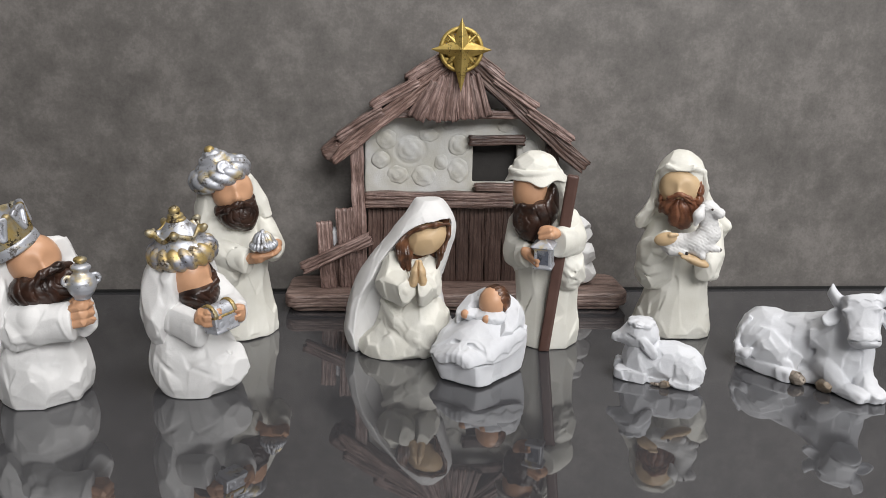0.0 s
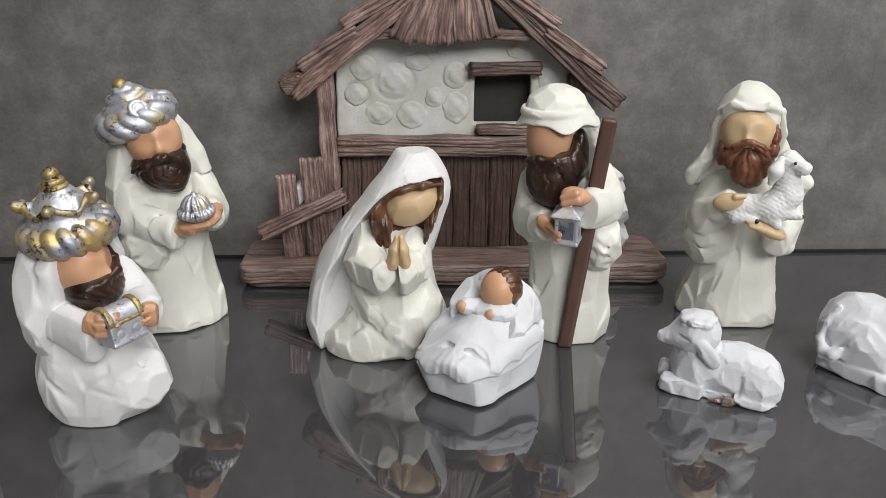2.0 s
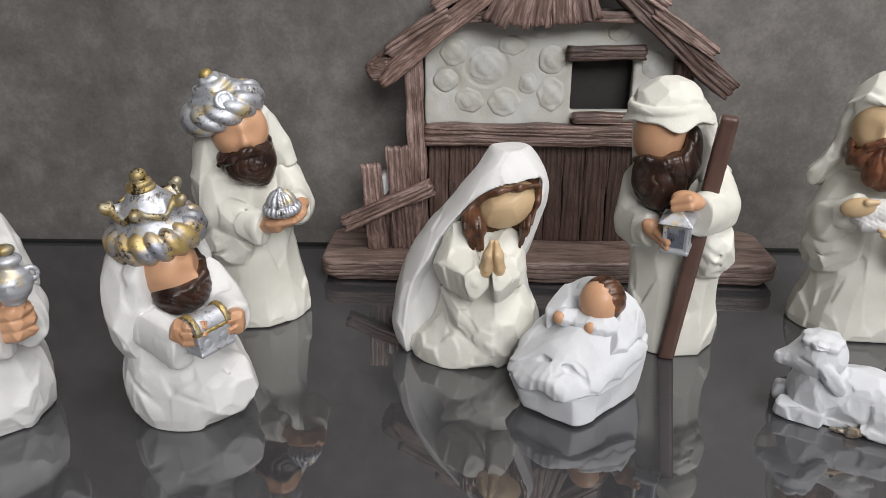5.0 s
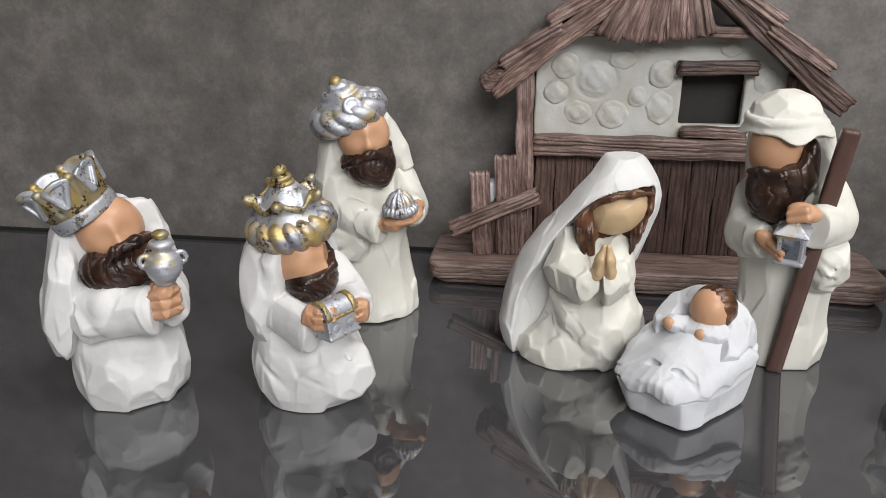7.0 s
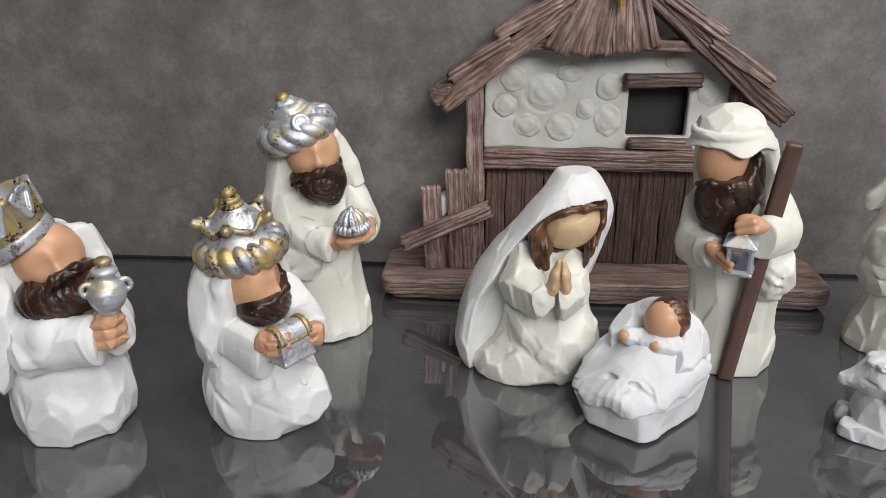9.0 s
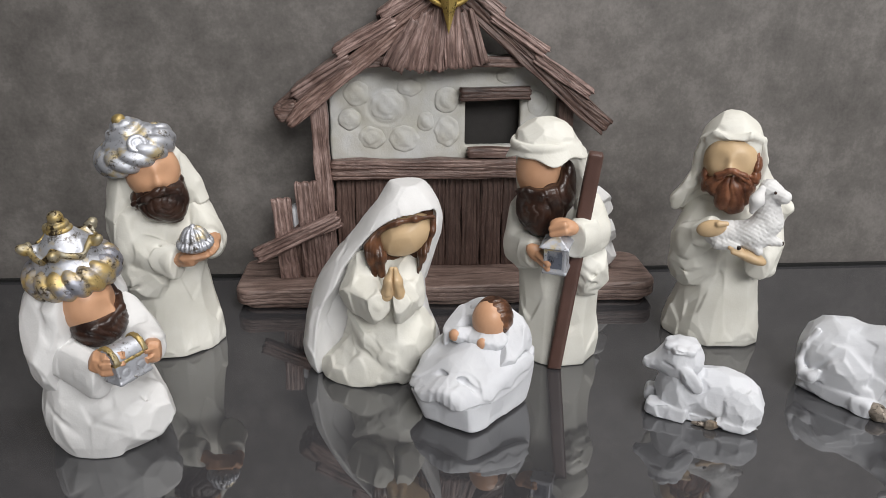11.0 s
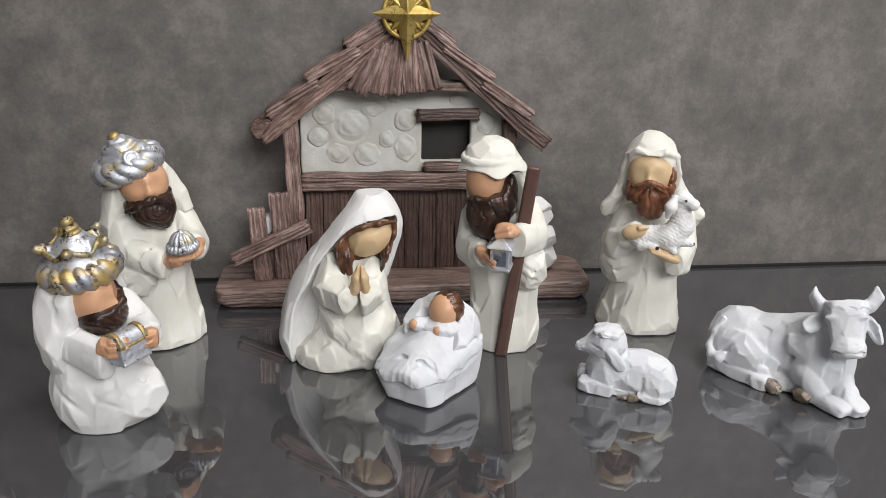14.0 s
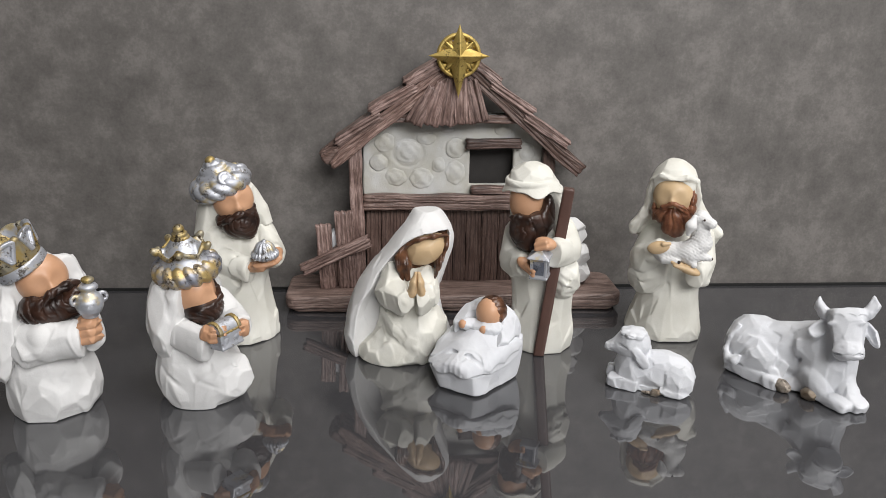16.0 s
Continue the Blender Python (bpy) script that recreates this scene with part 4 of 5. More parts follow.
def shepherd_with_lamb():
    def robe(P):
        d = loft(P, [(0, -11, 4, 30.5, 24), (2, -11.5, 4, 33, 25.5), (8, -12, 4, 31.5, 24.5), (20, -11.5, 4, 27.5, 22), (40, -9.5, 4, 23.5, 19.5), (60, -10, 3, 23, 17), (85, -11, 2, 22, 15), (98, -12, 2, 17, 12)], k=1.2, cuts=10, seed=12)
        shoulder = limb(P, [(-27, 2, 87), (-29.5, -1, 74)], [9, 11])
        bag = hewn(turn(P, (-26.5, -7, 58), 0, 10, 0), (0, 0, 0), (16, 16.5, 22.5), 32, 7)
        bag = smax(bag, 37.5 + 0.18 * (P[0] + 30) - P[2], 2.0)
        fore = drape(P, [(-34, -6, 68), (-31, -17, 70), (-19, -27, 81)], [9, 9.5, 7.2], 1.2)
        right = limb(P, [(11, 2, 88), (14, -5, 70)], [9, 9.5])
        cup = drape(P, [(14, -2, 66), (10, -20, 62)], [9.5, 7.5], 1.35)
        point = limb(P, [(15, -7, 62), (16, -10, 55)], [8.5, 6])
        d = join(2.0, d, shoulder, right)
        d = join(1.0, d, bag, join(2.0, cup, point))
        d = join(0.7, d, fore)
        d = cut(d, limb(P, [(-40, -14, 55), (-28, -23, 50), (-13, -23, 56)], [0.5, 0.8, 0.4]), 2.5)
        return d

    def hood(P):
        d = loft(P, [(79, -9, 8, 29, 6), (86, -8.5, 7, 35.5, 8), (93, -9.5, 7, 31, 11), (101, -13, 6, 23, 14), (110, -14, 4, 20, 16), (120, -14, 3, 19.5, 18), (132, -14, 1, 18.5, 18.5), (140, -14.5, 1, 15.5, 15.5), (145, -15, 1, 11, 11.5), (148.5, -15.5, 1, 4.5, 5)])
        d = su(d, limb(P, [(-33.5, -3, 108), (-33.5, -5, 122), (-31, -7, 132), (-24, -14, 137), (-14, -17.5, 134.5), (-5, -15.5, 137.5), (3, -7, 134), (5.5, -5, 122), (5.5, -3, 108)], [1.6, 2.2, 2.3, 2.4, 2.3, 2.4, 2.3, 2.2, 1.6], 1.5), 1.5)
        lips = join(1, limb(P, [(-24, 6, 123), (-32, 5, 105), (-41, 2, 89)], [7, 5, 3.4]), limb(P, [(-22, 8, 108), (-33, 4, 91)], [7, 5]), limb(P, [(-3, 6, 120), (8, 6, 104), (24, 4, 91)], [7, 5, 3.2]), limb(P, [(-4, 8, 106), (12, 5, 93)], [7, 5]))
        d = su(d, lips, 4)
        wing = limb(P, [(-30.5, -3, 118), (-34.5, -4, 104), (-41.5, -4, 93.5), (-43, -3, 88)], [3.6, 4.4, 4.6, 3.4], 3)
        d = su(d, cut(wing, limb(P, [(-37, -10, 99), (-42.5, -8.5, 89)], [1.0, 1.4]), 1.2), 2.5)
        return cut(d, ell(P, (-13, -24, 114.5), (17.5, 18, 21.5)), 1.5)

    def face(P):
        return visage(turn(P, (-14, -9, 121), 0, 0, 0), (15.5, 13, 16.5), 2.2, 0.6)

    def beard(P):
        d = join(2.5, ell(P, (-12.5, -13, 107), (14.5, 12, 11)), ell(P, (1.0, -9, 115), (3.6, 8, 12.5)), ell(P, (-27, -9.5, 108.5), (3.0, 8, 8.5)), ell(P, (-10.5, -16, 99), (10.5, 9.5, 9.5)))
        d = cut(d, ell(P, (-14, -28, 127), (14.5, 15.5, 9.5)), 0.8)
        lip = join(1.0, limb(P, [(-25, -19, 108.5), (-19.5, -23.5, 114.5), (-14, -25.5, 118.5)], [1.6, 2.4, 2.0], 1.5), limb(P, [(-1.5, -20, 110.5), (-6, -23.5, 115.5), (-11.5, -25.5, 118.5)], [1.6, 2.4, 2.0], 1.5))
        d = join(1.5, d, lip)
        d = cut(d, limb(P, [(-17.5, -25.5, 110.4), (-12.5, -27.5, 112.8), (-7.5, -26, 111)], [0.8, 1.3, 0.8]), 0.8)
        x, z = P[0] + 12.5, P[2] - 117
        a, r = np.arctan2(x, -z + 2.0), np.sqrt(x * x + z * z)
        strand = np.abs(np.sin(6.5 * a + 0.5 * np.sin(0.30 * r + 2.5 * a)))
        fine = np.abs(np.sin(15 * a + 0.8 * np.sin(0.24 * r)))
        return d + (1.3 * (1 - strand) ** 2 + 0.35 * (1 - fine) ** 2) * np.clip((r - 2) / 5, 0, 1)

    def lamb(P):
        d = limb(P, [(-16, -30, 81), (4, -31, 83), (11, -29, 91), (9, -28, 106)], [7.8, 8.4, 7.6, 6.4], 4)
        head = limb(P, [(9, -29, 110.5), (16, -33, 108)], [6.2, 3.8])
        muzzle = ell(P, (16.6, -33.5, 107.8), (4.2, 4.0, 3.8))
        legs = [limb(P, [(9, -33, 82), (18.5, -33, 80.5)], [4.6, 2.3]), limb(P, [(-14, -35, 77), (-4.5, -39, 77)], [4.6, 2.2]), limb(P, [(4, -35, 79), (8, -37, 75)], [4, 2.4])]
        d = join(1.6, d, join(1.2, head, muzzle), *legs)
        wool = np.abs(np.sin(0.75 * (P[2] + 0.5 * P[0]) + 1.6 * np.sin(0.42 * P[0] - 0.25 * P[2]) + 0.9 * np.sin(0.31 * P[2] + 0.6 * P[0])))
        d = d + 0.3 * (1 - wool) ** 2 * (P[2] < 105) * (P[2] > 78) + 0.22 * np.sin(1.9 * P[0] + 0.8 * P[2]) * np.sin(1.7 * P[2] - 0.6 * P[0] + 1.3 * P[1]) * (P[2] > 76)
        ear = limb(P, [(4.5, -36, 112.5), (2.5, -38.5, 106), (1.0, -38, 99.5)], [2.0, 3.6, 1.8])
        return join(0.4, d, ear)

    def marks(P):
        return join(0.5, ell(P, (11.6, -37.2, 111.0), (1.0, 1.2, 1.0)), ell(P, (19.9, -33.2, 80.4), (1.2, 1.5, 1.5)), ell(P, (-3.2, -40.2, 77), (1.5, 1.4, 1.5)))

    def palms(P):
        upper = join(0.8, ell(turn(P, (-19.5, -36, 85.5), 0, -16, 0), (0, 0, 0), (8.6, 4.2, 5.2)), limb(P, [(-16, -39, 89.5), (-11.5, -38, 90)], [1.9, 1.5]))
        lower = join(0.8, ell(turn(P, (3.5, -35, 71), 0, 20, 0), (0, 0, 0), (10.5, 5.5, 3.8)), limb(P, [(-2, -39, 75), (-8, -40, 76.4)], [1.9, 1.4]), limb(P, [(0, -39.5, 72.5), (-6, -40.5, 74)], [1.9, 1.4]))
        return np.minimum(upper, lower)

    return [(*carve(robe, (-48, -38, -1), (30, 34, 104), 0.85, 11, seed=53, depth=0.2, amount=0.55, lump=0.03), M_CREAM), (*carve(hood, (-50, -28, 74), (32, 26, 154), 0.85, 8, seed=54, amount=0.6, depth=0.2), M_CREAM),
            (*carve(face, (-33, -30, 102), (5, 8, 141), 0.65), M_PALE), (*carve(beard, (-32, -33, 86), (8, 4, 130), 0.5), M_AUBURN),
            (*carve(lamb, (-30, -46, 66), (26, -16, 124), 0.55), M_WHITE), (*carve(marks, (-8, -46, 70), (28, -26, 116), 0.45), M_BEARD),
            (*carve(palms, (-32, -46, 60), (18, -26, 96), 0.55), M_PALE)]


def lying_ox():
    def body(P):
        rump = hewn(P, (-38, 2, 19), (22.5, 20.5, 24.5), 60, 3)
        barrel = hewn(P, (-10, 0, 21), (33, 19, 24), 52, 4)
        chest = hewn(P, (14, -10, 22), (17.5, 16.5, 22.5), 40, 5)
        neck = limb(P, [(4, -4, 33), (20, -13, 49)], [15.5, 13], 4)
        base = smax(loft(P, [(0, -10, -3, 47, 20), (6, -10, -3, 46, 19), (10, -10, -3, 40, 15)], k=1.0), -P[2], 0.5)
        d = join(7, join(3, rump, barrel, base), chest, neck)
        thigh = hewn(turn(P, (-33, -14, 17), 0, 20, -12), (0, 0, 0), (20, 9, 14), 16, 6)
        shoulder = hewn(turn(P, (6, -17, 21), 0, -28, -8), (0, 0, 0), (12, 9, 19), 18, 7)
        # legs are flat-sided blocks that lie on the ground
        shank = box(turn(P, (-34, -17.5, 4.6), 0, 3, -21), (0, 0, 0), (21.5, 5.6, 5.6), 3.0)
        fore1 = join(1.5, box(turn(P, (18.8, -29.4, 4.6), 0, 11, -27), (0, 0, 0), (14.0, 5.0, 5.4), 2.8), limb(P, [(5, -20, 17), (13, -27, 8.5)], [9, 6.2], 2))
        fore2 = join(1.5, box(turn(P, (30.0, -22.6, 5.2), 0, 15, -36), (0, 0, 0), (13.0, 6.4, 5.8), 2.8), limb(P, [(22, -14, 18), (29, -21, 9.5)], [8.5, 7], 2))
        d = join(4, join(1.6, d, thigh), shoulder)
        d = smax(join(0.8, d, shank, fore1, fore2), -P[2], 0.4)
        # long chiselled folds over the flank
        for a, b, c, w in (((-12, -12, 40), (-14, -18.5, 31), (-20, -22, 16), 1.1), ((-2, -16, 33), (-4, -19.5, 25), (-9, -21.5, 13), 1.1), ((-30, -15, 39), (-38, -20, 29), (-46, -18, 17), 1.0)):
            d = cut(d, limb(P, [a, b, c], [0.5 * w, 1.2 * w, 0.5 * w]), 3.0)
        tail = limb(P, [(-50, -9, 37), (-54.5, -11, 27), (-56, -14, 17), (-53, -18, 12.5), (-48, -21, 13), (-45, -21, 17)], [1.6, 1.8, 2.4, 3.2, 3.0, 1.4], 2.5)
        return su(d, tail, 1.2)

    def head(P):
        T = tuple(t / 0.93 for t in turn(P, (21, -21, 55.5), -26, -13, 4))
        d = loft(T, [(-23, 0, -1, 8, 6.5), (-20, 0, -1, 10.5, 9), (-14, 0, 0, 9.5, 9), (-4, 0, 1, 11, 10.5), (6, 0, 2, 12.5, 11.5), (11, 0, 2, 12, 11), (14, 0, 2, 10.5, 9)], e=3.2, k=2.5, soft=2)
        d = su(d, ell(T, (0, -6, -17), (10.5, 6.5, 6.5)), 3)
        brows = join(1, ell(T, (-9, -7, 3), (4.5, 2.8, 1.8)), ell(T, (9, -7, 3), (4.5, 2.8, 1.8)))
        d = su(d, brows, 2)
        for x in (-9.5, 9.5):
            d = cut(d, ell(T, (x, -11.5, -3), (4.0, 2.6, 5.5)), 2.5)
        # a scalloped fringe over the forehead
        d = join(0.3, d, smax(d - 0.9, 7.6 + 2.2 * np.abs(np.sin(0.42 * T[0] + 0.4)) - T[2], 0.5))
        ear1 = ell(turn(T, (-18, 3, 1), 0, -34, 12), (0, 0, 0), (10.5, 3.0, 5.8))
        ear1 = cut(ear1, ell(turn(T, (-17.5, 0.3, 1), 0, -34, 12), (0, 0, 0), (7.6, 2.6, 3.6)), 0.8)
        ear2 = ell(turn(T, (15.5, 4, -4.5), 0, 68, -35), (0, 0, 0), (10.5, 3.0, 4.8))
        ear2 = cut(ear2, ell(turn(T, (14.5, 1.4, -5.2), 0, 68, -35), (0, 0, 0), (7.6, 2.6, 2.8)), 0.8)
        horn1 = limb(T, [(-9, 3, 10), (-14.5, 3, 12), (-17.5, 2, 17), (-17, 1, 23)], [4.4, 4.0, 3.4, 2.0])
        horn2 = limb(T, [(9, 3, 10), (14.5, 3, 11.5), (18, 2, 16), (18.5, 1, 22)], [4.4, 4.2, 3.8, 2.4])
        d = join(1.2, d, ear1, ear2, horn1, horn2)
        d = cut(d, limb(T, [(-11, -3, -17.5), (-7, -10, -20), (0, -12.5, -20.5), (7, -10, -20), (11, -3, -17.5)], [0.8] * 5), 0.8)
        for x in (-4.5, 4.5):
            d = cut(d, ell(T, (x, -12, -14.5), (1.7, 1.6, 1.0)), 0.8)
        for x in (-10, 10):
            d = cut(d, limb(T, [(x - 1.8, -9.3, 0), (x + 1.8, -9.3, 0)], [0.9, 0.9]), 0.8)
        return d

    def glint(P):
        return np.minimum(hewn(turn(P, (-12.5, -25.8, 4.4), 0, 14, -22), (0, 0, 0), (6.5, 4.6, 4.6), 22, 2), hewn(turn(P, (5.5, -28.0, 4.2), 0, -6, -30), (0, 0, 0), (6, 4.4, 4.4), 22, 3))

    return [(*carve(body, (-64, -44, -1), (52, 28, 66), 0.75, 9, seed=63, stretch=0.5, amount=0.5, lump=0.03, depth=0.3), M_COOL), (*carve(head, (-16, -48, 24), (56, 10, 86), 0.8, 7, seed=64, stretch=1.0, amount=0.5), M_COOL),
            (*carve(glint, (-22, -36, 0), (14, -18, 12), 0.5, smooth=0), M_BRONZE)]


def lying_sheep():
    def body(P):
        trunk = hewn(P, (2, 1, 13), (25, 14.5, 15.5), 36, 3)
        haunch = hewn(P, (15, -8.5, 11), (11.5, 7.5, 11.5), 26, 4)
        foot = hewn(turn(P, (13, -13, 3.4), 0, 3, 6), (0, 0, 0), (10, 4, 3.8), 18, 5)
        chest = hewn(P, (-16, -2, 14), (12.5, 12, 16), 26, 6)
        neck = limb(P, [(-15, 0, 20), (-18, -1, 30)], [11, 10])
        front = box(turn(P, (-22, -10.5, 4.6), 0, 5, -3), (0, 0, 0), (11, 4.4, 4.6), 2.0)
        front2 = box(turn(P, (-24.5, 2.5, 6.0), 0, 7, 3), (0, 0, 0), (10.5, 4.6, 4.8), 2.0)
        base = smax(loft(P, [(0, -2, 0, 26, 12), (4, -2, 0, 25, 11)], k=0.8), -P[2], 0.5)
        return join(0.9, join(2.0, trunk, chest, neck, base), haunch, foot, front, front2)

    def head(P):
        skull = ell(P, (-17.5, -2, 32.5), (12, 11.5, 12.5))
        snout = limb(P, [(-21, -3, 32.5), (-34, -4, 28.5)], [9.8, 3.6])
        leaf = turn(P, (-11, -13.2, 26), 0, 52, 6)
        ear = ell(leaf, (0, 0, 0), (9, 2.4, 4.2))
        ear = cut(ear, limb(leaf, [(-6, -2.8, 0), (6, -2.8, 0)], [0.9, 0.6]), 0.8)
        ear2 = limb(P, [(-14, 9, 33), (-9, 12, 24)], [3, 4])
        d = join(3, skull, snout)
        d = join(1, d, ear, ear2)
        rng = random.Random(4)
        for i in range(7):
            a = i * 0.9
            d = su(d, ell(P, (-18 + 6.5 * math.cos(a), -4 + 7 * math.sin(a), 42.0 - 1.5 * rng.random()), (3.6, 3.6, 2.4)), 0.9)
        d = cut(d, limb(P, [(-26, -11, 33), (-21.5, -13, 32.2)], [1.0, 1.0]), 0.8)
        return cut(d, limb(P, [(-34, -8, 25), (-27, -9.5, 24.5)], [0.6, 0.6]), 1)

    def glint(P):
        return np.minimum(hewn(turn(P, (1.5, -15, 2.6), 0, -14, 0), (0, 0, 0), (3.4, 2.0, 2.6), 12, 2), hewn(P, (-3.5, -13.5, 1.2), (4.5, 1.6, 1.2), 14, 3))

    return [(*carve(body, (-40, -22, -1), (32, 20, 42), 0.55, 6, seed=73, stretch=0.7, amount=0.5, lump=0.03, depth=0.5), M_COOL), (*carve(head, (-42, -22, 14), (2, 18, 50), 0.6, 4.5, seed=74, stretch=1.0, amount=0.45), M_COOL),
            (*carve(glint, (-11, -19, 0), (8, -9, 8), 0.4, smooth=0), M_BRONZE)]


statue("king_figurine", king_jar(), (-0.1856, 0.5563), 35.7, "kneeling white king figurine with silver crown holding a jar", "figurine", "nativity figurines")
statue("king_figurine", king_turban_crown(), (-0.0804, 0.5765), 19.7, "kneeling white king figurine in gold-trimmed turban holding a silver chest", "figurine", "nativity figurines")
statue("king_figurine", king_standing(), (-0.0783, 0.6723), 15.2, "standing cream king figurine in silver turban holding a domed gift", "figurine", "nativity figurines")
statue("woman_figurine", praying_woman(), (0.0588, 0.6410), 2.8, "kneeling veiled woman figurine in white with palms pressed together", "figurine", "nativity figurines")
statue("man_figurine", man_with_staff(), (0.1720, 0.6466), -11.5, "standing cream bearded man figurine with brown staff and silver lantern", "figurine", "nativity figurines")
statue("shepherd_figurine", shepherd_with_lamb(), (0.2852, 0.6623), -24.1, "standing cream hooded shepherd figurine carrying a white lamb", "figurine", "nativity figurines")
statue("ox_figurine", lying_ox(), (0.3518, 0.5771), -36.3, "white carved ox figurine lying on the glossy counter", "figurine", "nativity figurines")
statue("sheep_figurine", lying_sheep(), (0.2367, 0.5741), -22.9, "small white carved sheep figurine lying down", "figurine", "nativity figurines")


# ---- the crib ----
def crib():
    top = new("crib")
    top.matrix_world = pose(0.1086, 0.5885, 0, 0, 0, 53.9)

    def outline(P, grow=0.0, e=7):
        s, y, z = P
        t, up = np.clip((s + 24) / 48, 0, 1), np.clip(z / 17, 0, 1.15)
        hw = 19 + 4 * t + 2.8 * up + grow
        hl = 26 + 1.8 * up + grow
        q = ((np.abs(s / hl)) ** e + np.abs((y - 2 * (1 - t) - 5 * (1 - t) * up) / hw) ** e) ** (1 / e)
        return (q - 1) * hw, t

    def trough(P):
        d, t = outline(P)
        d = smax(smax(d, P[2] - 15 - 17 * t * t, 1.2), -P[2], 1.0)
        head = smax(ell(P, (19, 0, 24), (11, 23, 34)), -P[2], 1)
        return su(d, head, 4)

    def sheet(P):
        s, y, z = P
        d, t = outline(P, 3.8, 3.6)
        d = smax(d, s - 19, 3)
        edge = s + 18.0 + 0.05 * y + 1.3 * np.sin(y * 0.30 + 0.6) + 5.0 * np.clip((-y - 13) / 10, 0, 1)
        H = 22.5 + 0.52 * np.clip(s + 27, 0, 32) + 3.5 * np.exp(-((y - 1) / 13.0) ** 2) - 0.010 * y * y
        lower = smax(smax(d + 0.35 * np.abs(np.sin(0.62 * y + 0.9 * np.sin(0.2 * y) + 0.10 * s)), (z - H - 0.6 + 0.2 * np.abs(np.sin(0.62 * y + 0.9 * np.sin(0.2 * y) + 0.12 * s))) * 0.8, 5.0), 16.0 + 12 * t * t + 1.3 * np.sin(0.34 * y + 0.5) - z, 1.2)
        crease = 1.2 * np.abs(np.sin(0.15 * s + 0.10 * y + 0.7)) + 0.6 * np.abs(np.sin(0.20 * s - 0.09 * y + 0.3))
        upper = smax(smax(d - 0.9 + 0.6 * np.abs(np.sin(0.27 * s + 0.05 * z)), (z - H - 2.4 + crease) * 0.8, 4.5), 18.0 + 13 * t * t + 3.0 * np.abs(np.sin(0.21 * s + 0.4)) - z, 1.0)
        upper = smax(upper, -edge * 0.9, 0.8)
        under = limb(P, [(-21, 24, 24), (-19.5, 10, 28.0), (-20, -5, 28.0), (-21, -14, 25.5), (-25, -21, 19)], [1.2, 1.3, 1.3, 1.3, 1.0])
        return cut(su(lower, upper, 0.6), under, 0.7)

    def pillow(P):
        return join(3, ell(P, (20, 0, 43), (10, 19.5, 15)), limb(P, [(18, -17, 40), (2, -17, 32)], [8, 6]), limb(P, [(18, 17, 42), (4, 18, 36)], [8, 6]))

    def head(P):
        return ell(P, (10.5, -3, 50), (9.0, 10, 11.5))

    def hair(P):
        d = ell(P, (13.5, -4, 51), (9.5, 11, 12)) + 0.7 * (1 - np.abs(np.sin(0.75 * P[1] + 0.35 * P[2] + 0.5 * P[0]))) ** 2
        return cut(d, ell(P, (2, -2, 46), (12.5, 11.5, 15.5)), 1.0)

    def shirt(P):
        return join(2, limb(P, [(6, 6, 40), (-0.5, 10.5, 42)], [6, 4.6]), limb(P, [(7, -10, 40), (2.5, -6, 41)], [6.5, 4.8]), ell(P, (6, -2, 39), (9, 12, 7.5)))

    def palms(P):
        return join(0.5, ell(P, (-2.6, 11.2, 42.5), (3.0, 3.4, 3.4)), ell(P, (-0.2, -4.8, 41), (3.0, 3.6, 3.6)))

    carved_part("trough", trough, (-32, -30, -1), (34, 34, 60), 0.8, M_COOL, top, "", 11, seed=81, amount=0.4).data.transform(Matrix.Translation((0, 0, 0.0012)))
    carved_part("blanket", sheet, (-34, -32, 6), (28, 34, 54), 0.6, M_COOL, top, "draped white blanket with folds", 8, seed=82, amount=0.25)
    carved_part("pillow", pillow, (-6, -28, 22), (34, 30, 62), 0.9, M_COOL, top, "", 8, seed=83)
    pieces = [(*carve(head, (-1, -17, 34), (24, 11, 64), 0.7), M_SKIN), (*carve(hair, (0, -19, 34), (28, 11, 66), 0.6), M_HAIR),
              (*carve(shirt, (-10, -22, 28), (18, 20, 52), 0.7, 5, amount=0.7), M_COOL), (*carve(palms, (-10, -10, 34), (6, 20, 50), 0.6), M_SKIN)]
    doll = statue("infant_doll", pieces, (0, 0), 0, "", "")
    doll.matrix_world = Matrix.Identity(4)
    doll.parent = top
    tagged(doll, "painted infant doll with brown hair")
    return tagged(top, "white carved crib with a swaddled infant doll", "crib", "nativity figurines")


crib()


# ---- the stable: local x to the right, y away, z up, in millimetres round (0.104, 0.752) ----
stable = new("stable")
stable.matrix_world = pose(0.104, 0.752, 0)
tagged(stable, "small brown moulded stable with plaster wall, plank roof and gold star", "stable")


